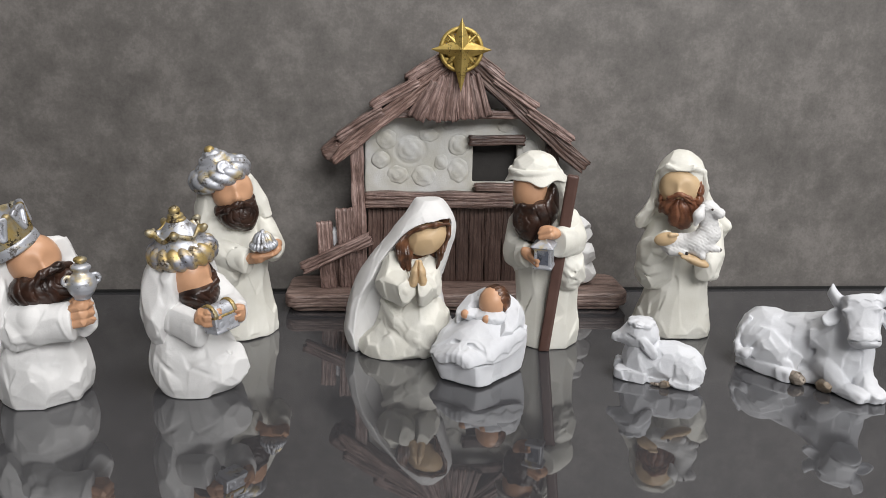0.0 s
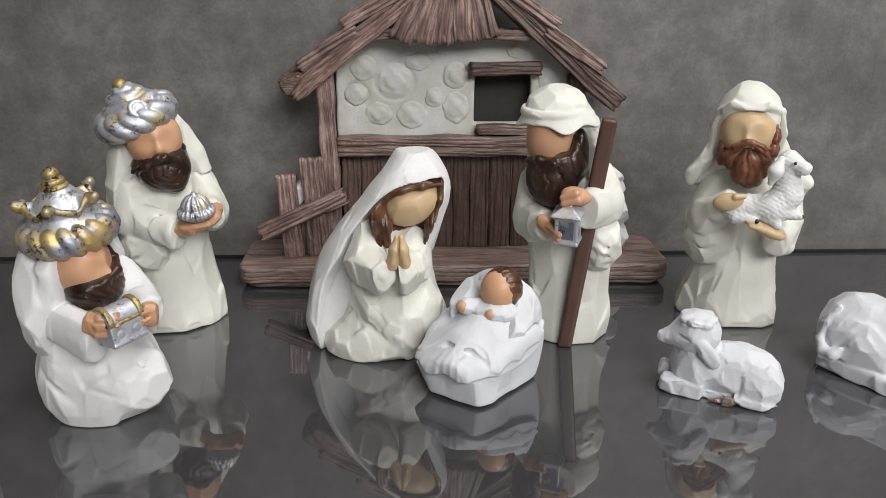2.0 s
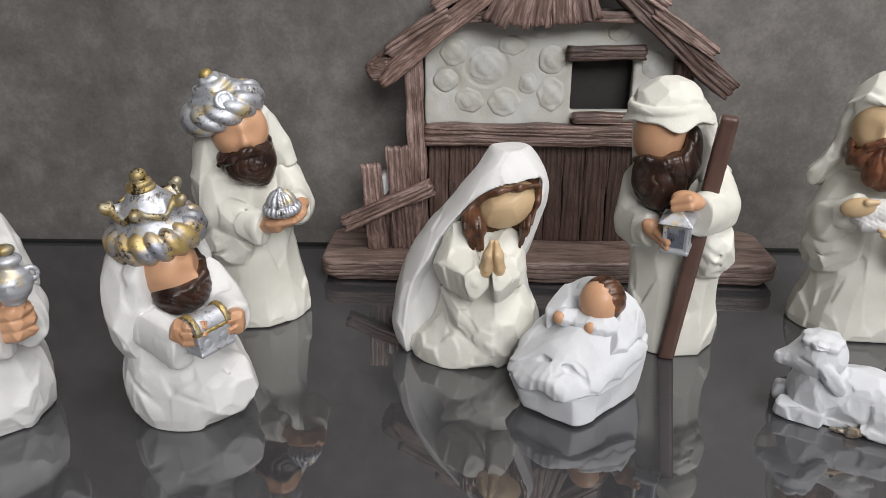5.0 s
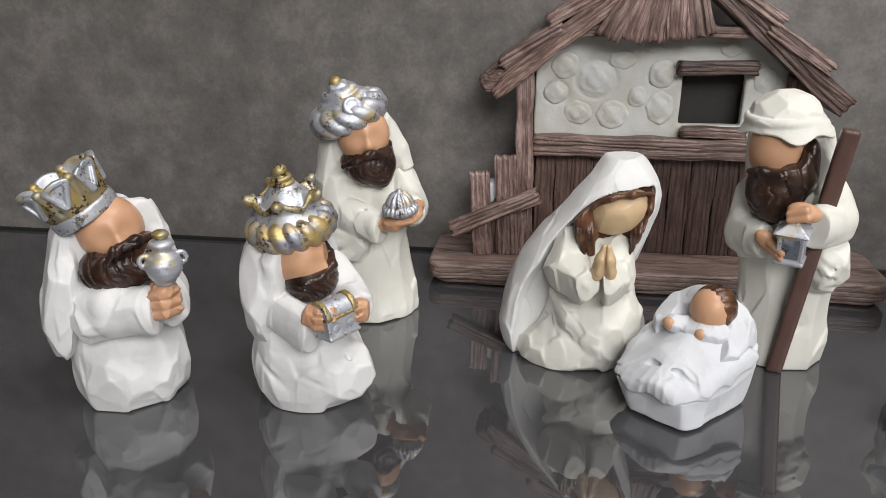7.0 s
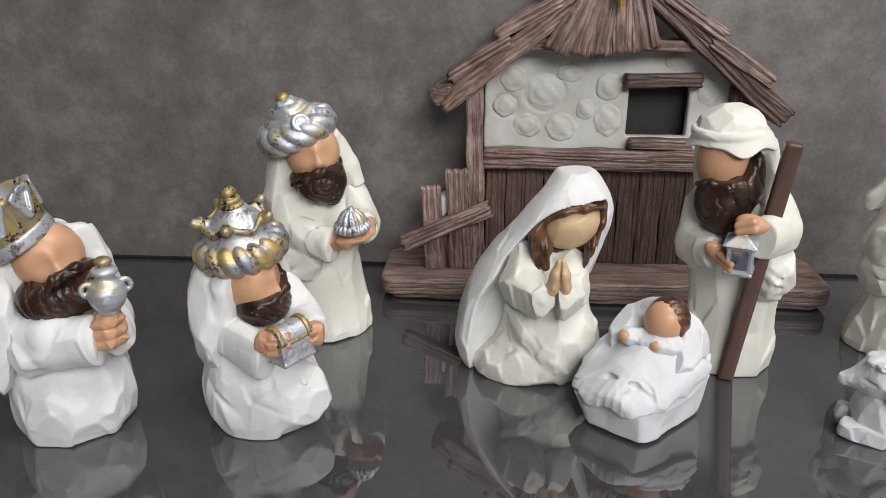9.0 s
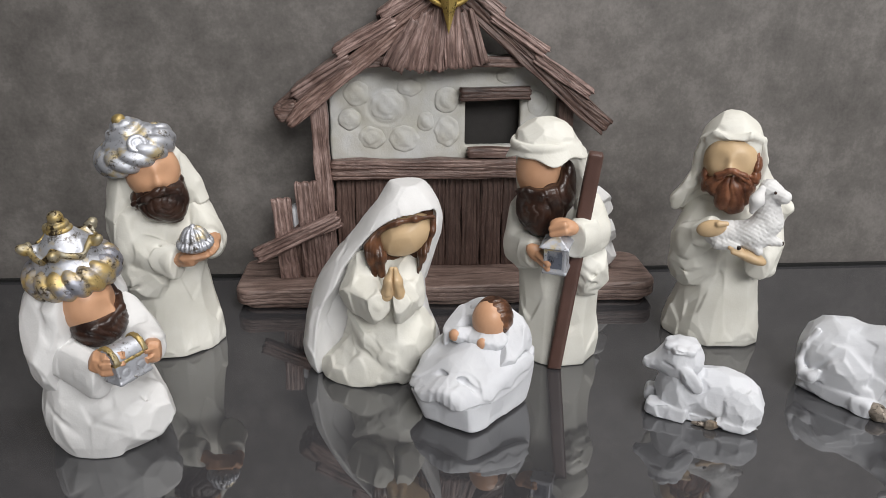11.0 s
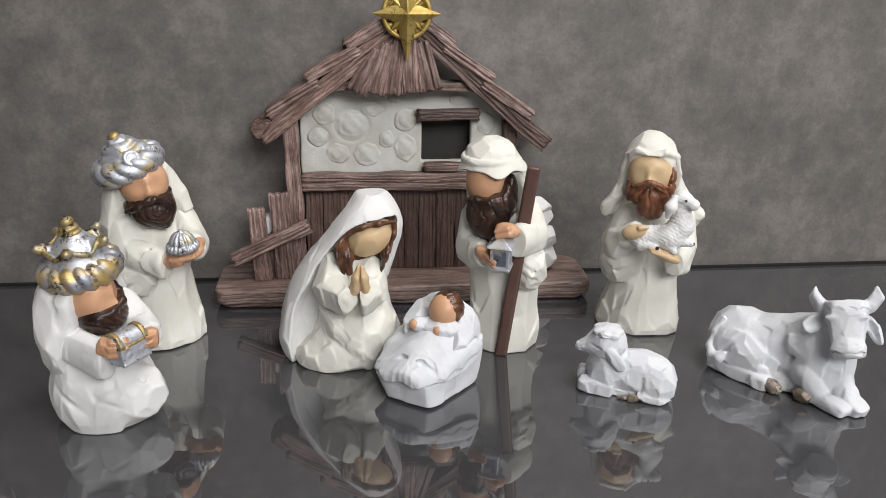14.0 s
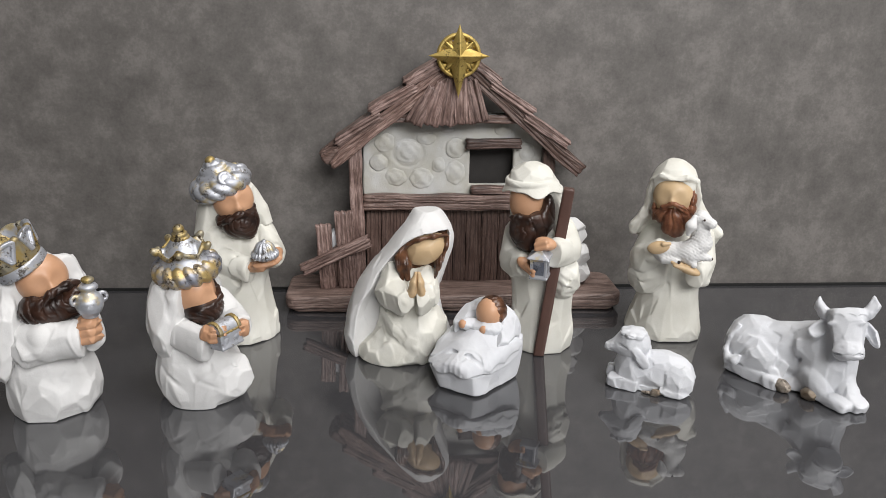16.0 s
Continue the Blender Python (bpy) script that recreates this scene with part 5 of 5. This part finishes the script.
def board(name, x, y, z, length, width, thick, angle=0.0, mat=None, parent=None, label="", seed=0, taper=0.0, rough=0.5, ragged=0.5, bow=0.0, yaw=0.0, lam=2.8):
    """A moulded board: grooved along its length, ragged at its ends. Centre x, y, z; angle: its rise in degrees, seen from the front."""
    rng = random.Random(seed)
    nl, nw = max(10, int(length / 2.0)), max(8, int(width / 0.5))
    nt = max(3, int(thick / 2.5))
    grooves = [(rng.uniform(-0.5, 0.5), rng.uniform(0.7, 1.5), rng.uniform(0.45, 0.9), rng.uniform(0, 6.3), rng.uniform(0.02, 0.06), rng.uniform(0.02, 0.09)) for _ in range(max(1, int(width / 6.0)))]
    ends = [[math.sin(0.55 * j + p) + 0.5 * math.sin(1.3 * j + 2 * p) + rng.uniform(-0.3, 0.3) for j in range(nw + 1)] for p in (rng.uniform(0, 6), rng.uniform(0, 6))]
    lam *= rng.uniform(0.85, 1.15)
    wav = [rng.uniform(0, 6.3) for _ in range(4)]

    def place(i, j, k):
        u, w, t = i / nl, j / nw - 0.5, k / nt - 0.5
        px = (u - 0.5) * length
        e = ends[0 if u < 0.5 else 1][j]
        px += e * ragged * (abs(2 * u - 1) ** 12)
        wd = width * (1 + taper * (u - 0.5)) + 0.5 * math.sin(px * 0.09 + wav[0]) + 0.3 * math.sin(px * 0.23 + wav[1])
        pz = w * wd + 0.35 * math.sin(px * 0.12 + wav[2]) + bow * (4 * (u - 0.5) ** 2 - 0.5)
        py = t * thick
        if k == 0 or k == nt:
            flow = pz / lam + 0.35 * math.sin(px * 0.04 + wav[0] + 0.1 * pz) + 0.09 * math.sin(px * 0.15 + wav[3])
            g = 0.75 * (1 - abs(math.sin(math.pi * flow)) ** 0.45)
            for c, dep, wid, ph, fr, am in grooves:
                line = (c + am * math.sin(px * fr * 2 + ph)) * width
                g += 0.7 * dep * math.exp(-((pz - line) / wid) ** 2)
            edge = max(0.0, abs(w) * 2 - 0.8) * 4
            g = rough * g + 0.6 * edge + 0.25 * math.sin(px * 0.2 + wav[3])
            endg = max(0.0, abs(2 * u - 1) - 0.96) * 18
            py += (g + endg) * (1 if k == 0 else -1)
        return (px / 1000, py / 1000, pz / 1000)

    bm = bmesh.new()
    shell = {}
    for i in range(nl + 1):
        for j in range(nw + 1):
            for k in range(nt + 1):
                if i in (0, nl) or j in (0, nw) or k in (0, nt):
                    shell[i, j, k] = bm.verts.new(place(i, j, k))

    def quad(*c):
        bm.faces.new([shell[p] for p in c])

    for i in range(nl):
        for j in range(nw):
            quad((i, j, 0), (i + 1, j, 0), (i + 1, j + 1, 0), (i, j + 1, 0))
            quad((i, j, nt), (i, j + 1, nt), (i + 1, j + 1, nt), (i + 1, j, nt))
    for i in range(nl):
        for k in range(nt):
            quad((i, 0, k), (i, 0, k + 1), (i + 1, 0, k + 1), (i + 1, 0, k))
            quad((i, nw, k), (i + 1, nw, k), (i + 1, nw, k + 1), (i, nw, k + 1))
    for j in range(nw):
        for k in range(nt):
            quad((0, j, k), (0, j + 1, k), (0, j + 1, k + 1), (0, j, k + 1))
            quad((nl, j, k), (nl, j, k + 1), (nl, j + 1, k + 1), (nl, j + 1, k))
    ob = part(name, bm, mat or M_WOOD, parent or stable, label)
    ob.matrix_local = pose(x / 1000, y / 1000, z / 1000, 0, -angle, yaw)
    return ob


def base_slab(name, z0, z1, x0, x1, y0, y1, seed):
    """A slab with rounded corners and grain along x."""
    rng = random.Random(seed)
    ph = [rng.uniform(0, 6.3) for _ in range(8)]

    def f(P):
        x, y, z = P
        wob = 1.2 * np.sin(x * 0.05 + ph[0]) + 0.7 * np.sin(x * 0.13 + ph[1])
        d = box((x, y - wob * (y < 0), z), ((x0 + x1) / 2, (y0 + y1) / 2, (z0 + z1) / 2), ((x1 - x0) / 2, (y1 - y0) / 2, 40), 12)
        d = smax(smax(d, z - z1 - 0.3 * np.sin(x * 0.08 + ph[2]), 3.0), z0 - z, 1.5)
        for i in range(9):
            yy = y0 + (y1 - y0) * (i + 0.5) / 9 + 2.2 * np.sin(x * 0.035 + ph[i % 8]) + 0.8 * np.sin(x * 0.11 + i)
            d = d + 0.22 * np.exp(-((y - yy) / 0.8) ** 2) * (z > z1 - 4)
        d = d + 0.3 * np.exp(-((z - (z0 + z1) / 2 - 0.8 * np.sin(x * 0.06 + ph[3])) / 0.7) ** 2)
        return d

    return carved_part(name, f, (x0 - 4, y0 - 4, z0 - 2), (x1 + 4, y1 + 4, z1 + 3), 1.2, M_BASE, stable)


base_slab("base_board", 0.6, 5, -147, 146, -32, 22, 5)
base_slab("base_board", 5.2, 17, -151, 151, -36, 26, 6)

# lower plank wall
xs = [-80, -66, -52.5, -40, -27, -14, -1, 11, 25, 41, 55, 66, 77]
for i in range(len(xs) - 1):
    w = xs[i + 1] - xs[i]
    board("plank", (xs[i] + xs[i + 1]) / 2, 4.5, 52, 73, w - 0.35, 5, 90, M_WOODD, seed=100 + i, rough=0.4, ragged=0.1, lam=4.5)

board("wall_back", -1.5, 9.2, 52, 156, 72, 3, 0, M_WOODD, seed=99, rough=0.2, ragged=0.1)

# plaster wall with its window
def plaster(P):
    x, y, z = P
    d = box(P, (-2, 7.5, 134), (80, 3.6, 38), 1.0) + 0.35 * np.sin(x * 0.11) * np.sin(z * 0.13) + 0.2 * np.sin(x * 0.31 + 1) * np.sin(z * 0.27)
    d = smax(d, (np.abs(x + 1) * 0.78 + z - 211) * 0.75, 1)
    for sx, sz, r in ((-42, 137, 13.5), (0, 141, 9), (-68, 128, 8)):
        rr = np.sqrt((x - sx) ** 2 + ((z - sz) * 1.1) ** 2)
        d = d + 0.9 * np.exp(-((rr - r) / 1.2) ** 2) * (y < 7)
    return cut(d, box(P, (32.5, 7, 125.5), (19.5, 12, 17), 1.2), 1.0)


wall_part = carved_part("plaster_wall", plaster, (-84, 2, 94), (80, 13, 176), 1.0, M_PLASTER, stable, "uneven off-white plaster wall with inset stones")
for i, (sx, sz, rx, rz) in enumerate([(-63, 146, 9, 9), (-42, 137, 11.5, 10), (-68, 128, 8, 7.5), (-53, 115, 9.5, 8), (-30, 114, 10.5, 9.5), (-15, 126, 6, 7), (0, 141, 8.5, 9), (0, 119, 9, 11), (41, 158, 7, 6), (64, 138, 7.5, 9), (-26, 150, 9, 6), (-8, 158, 7, 4)]):
    def pebble(P, sx=sx, sz=sz, rx=rx, rz=rz, i=i):
        d = ell(P, (sx, 4.6, sz), (rx * 1.05, 2.6, rz * 1.05)) + 0.4 * np.sin(P[0] * 0.6 + i) * np.sin(P[2] * 0.55 + 2 * i)
        rr = np.sqrt(((P[0] - sx) / rx) ** 2 + ((P[2] - sz) / rz) ** 2)
        return d + 0.45 * np.exp(-((rr - 0.66) / 0.14) ** 2)

    carved_part("stone", pebble, (sx - rx - 2, -1, sz - rz - 2), (sx + rx + 2, 8, sz + rz + 2), 0.8, M_PLASTER, wall_part)

# added board closing the window behind; its dark colour stands for the wall's shade
carved_part('window_shade_board', lambda P: box(P, (32, 20, 126), (30, 2, 27), 0.8), (0, 16, 96), (64, 24, 156), 1.5, M_WINDOW_SHADE, stable, 'added dark board standing in for the shade behind the window')

# frame timbers
board("post", -87, -4, 81, 131, 11.5, 10, 91.5, M_ROOF, seed=120, rough=0.7)
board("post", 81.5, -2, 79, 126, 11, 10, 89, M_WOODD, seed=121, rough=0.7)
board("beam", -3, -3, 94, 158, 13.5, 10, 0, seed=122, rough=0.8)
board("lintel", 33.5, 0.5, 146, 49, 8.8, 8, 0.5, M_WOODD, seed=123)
board("window_sill", 35, -1, 104.8, 41, 7, 9, 0, seed=124, rough=0.7)

# gable boards, fanning out over a tie board
board("tie_board", -6, -9, 169, 116, 7.5, 6, 0, seed=130)
for i, (bx, tx, w, low) in enumerate([(-38, -21.5, 14.4, 165), (-24, -13.5, 14.2, 163.8), (-10, -5.5, 13.8, 163.6), (4, 2, 14.2, 165), (19, 10.5, 15.5, 167)]):
    top_z = 208 - 0.55 * abs(tx)
    ln = math.hypot(bx - tx, top_z - low)
    board("gable_board", (bx + tx) / 2, -15 + 0.5 * (i % 2), (top_z + low) / 2, ln, w - 2.2, 5.5 + 1.6 * (i % 2), math.degrees(math.atan2(top_z - low, tx - bx)), M_ROOF, seed=140 + i, taper=-0.55, rough=1.2, ragged=0.6, lam=6.5)
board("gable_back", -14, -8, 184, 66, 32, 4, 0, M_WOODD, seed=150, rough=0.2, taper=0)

# roof: a rafter each side with courses of boards on it
for side in (-1, 1):
    ends = [((-110, 133.5), (-8, 214)), ((110, 127), (9, 213))][side > 0]
    (x0, z0), (x1, z1) = ends
    a = math.degrees(math.atan2(z1 - z0, x1 - x0))
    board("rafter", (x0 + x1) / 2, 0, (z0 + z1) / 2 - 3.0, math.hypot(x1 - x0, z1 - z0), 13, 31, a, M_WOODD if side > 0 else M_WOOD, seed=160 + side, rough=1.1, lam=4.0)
    rows_ = [[((-45, 197.5), (-2, 224)), ((-75, 174.5), (-36, 197)), ((-104, 148), (-66, 172.5))], [((35, 199.5), (2, 224)), ((65, 175), (28, 199)), ((97, 147.5), (58, 173))]][side > 0]
    for i, ((ax, az), (bx, bz)) in enumerate(rows_):
        a = math.degrees(math.atan2(bz - az, bx - ax))
        board("roof_board", (ax + bx) / 2, 0, (az + bz) / 2, math.hypot(bx - ax, bz - az), 8.5, 35, a, M_ROOF, seed=170 + 10 * side + i, rough=1.3, ragged=0.9, lam=3.8)


def log_end(P):
    T = turn(P, (-108, 0, 138), 0, 50, 0)
    d = smax(np.sqrt((T[0] * 1.0) ** 2 + (T[1] * 0.45) ** 2) - 7.5, np.abs(T[2]) - 9, 2.5)
    return d + 0.5 * np.sin(P[1] * 0.8 + P[0] * 0.3)


carved_part("log_end", log_end, (-126, -22, 122), (-92, 22, 154), 1.0, M_WOOD, stable)

# broken fence at the side
board("fence_board", -115.5, -14, 46, 61, 13.5, 6, 93, M_ROOF, seed=190, ragged=0.45, rough=0.9)
board("fence_board", -97.5, -13, 52, 72, 15.5, 6, 92, M_ROOF, seed=191, ragged=0.45, rough=0.9)
board("fence_board", -106, -9, 36, 40, 9, 5, 90, M_WOODD, seed=193, ragged=1.5)
board("fence_rail", -106.5, -19, 49.5, 66, 10.5, 7, 24.5, M_ROOF, seed=192, ragged=0.7, rough=1.0)

# pile of white stones beside the wall
for i, (sx, sy, sz, rx, ry, rz) in enumerate([(112, -4, 28, 15, 13, 11.5), (109, -6, 46, 17.5, 13, 12), (106, -4, 63, 15.5, 12, 10), (108, -4, 71, 12, 10, 8), (96, -2, 30, 13, 12, 12), (92, -2, 52, 12, 11, 12), (93, 0, 70, 11, 9, 8)]):
    def rock(P, c=(sx, sy, sz), r=(rx, ry, rz), i=i):
        return ell(P, c, r) + 0.6 * np.sin(0.35 * P[0] + i) * np.sin(0.4 * P[2] + 2 * i)

    carved_part("pile_stone", rock, (sx - rx - 2, sy - ry - 2, sz - rz - 2), (sx + rx + 2, sy + ry + 2, sz + rz + 2), 1.0, M_WHITE, stable, "white painted stone", 8, seed=i)
carved_part("fence_stone", lambda P: ell(P, (-108, -8, 62), (5, 5, 9)), (-115, -14, 50), (-100, -1, 73), 0.9, M_COOL, stable, "bluish white stone chip", 5)


# the star on the ridge
def star_part():
    star = new("star")
    star.parent = stable
    star.matrix_local = pose(-0.001, -0.024, 0.222)
    tagged(star, "gold eight-pointed star on an openwork disc")

    def ray(ang, ln, w, h):
        """One pointed ray with a ridge, from the middle outwards."""
        def f(P):
            c, s = math.cos(ang), math.sin(ang)
            t, n = P[0] * c + P[2] * s, -P[0] * s + P[2] * c
            d = (np.abs(n) / w + np.abs(P[1]) / h - np.clip(1 - t / ln, 0, 1)) * min(w, h) * 0.75
            return np.maximum(d, -t - 0.3)
        x, z = ln * math.cos(ang), ln * math.sin(ang)
        carved_part("ray", f, (min(0, x) - w - 2, -h - 2, min(0, z) - w - 2), (max(0, x) + w + 2, h + 2, max(0, z) + w + 2), 0.6, M_STARGOLD, star)

    for q in range(4):
        ray(math.pi / 2 * q, (26, 26, 26, 35.5)[q], 9.4, 9.0)
        ray(math.pi / 4 + math.pi / 2 * q, 18.5, 5.4, 4.2)

    def disc(P):
        x, y, z = P
        r, a = np.sqrt(x * x + z * z), np.arctan2(z, x)
        plate = smax(r - 16.5, np.abs(y - 4) - 1.4, 0.6) + 1.3 * np.clip(np.cos(16 * a), -0.2, 1) * (r > 7) * (r < 14.8) + 0.3 * np.sin(r * 1.6)
        rim = np.sqrt((r - 16.6) ** 2 + ((y - 3) * 0.85) ** 2) - 1.9
        return su(plate, rim, 0.6)

    carved_part("disc", disc, (-22, -2, -22), (22, 8, 22), 0.6, M_STARGOLD, star, "ribbed gold disc", smooth=0)


star_part()


# ---- the setting ----
def slab(name, cx, cy, cz, sx, sy, sz, mat, bev=0.0):
    ob = part(name, box_bm(cx, cy, cz, sx, sy, sz, bev), mat, None, "", False)
    return tagged(ob, kind="structure")


tagged(slab("counter_top", 0.1, 0.0845, -0.02, 3.0, 1.387, 0.04, M_TABLE), "glossy dark grey counter top with clear reflections", "counter")
tagged(slab("wall_north", 0.1, 0.8215, 0.6, 4.6, 0.08, 2.4, M_WALL), "mottled grey cement-look tile wall", "wall")
tagged(slab("trim", 0.1, 0.7797, 0.0006, 4.6, 0.0034, 0.0030, M_JOINT), "dark joint between counter and wall", "trim")
slab("wall_south", 0.1, -1.9, 0.6, 4.6, 0.08, 2.4, M_ROOM)
slab("wall_west", -2.2, -0.5, 0.6, 0.08, 2.6, 2.4, M_ROOM)
slab("wall_east", 2.4, -0.5, 0.6, 0.08, 2.6, 2.4, M_ROOM)
slab("ceiling", 0.1, -0.5, 1.82, 4.6, 2.8, 0.06, M_ROOM)
slab("floor", 0.1, -0.55, -0.64, 4.6, 2.7, 0.06, M_ROOM)
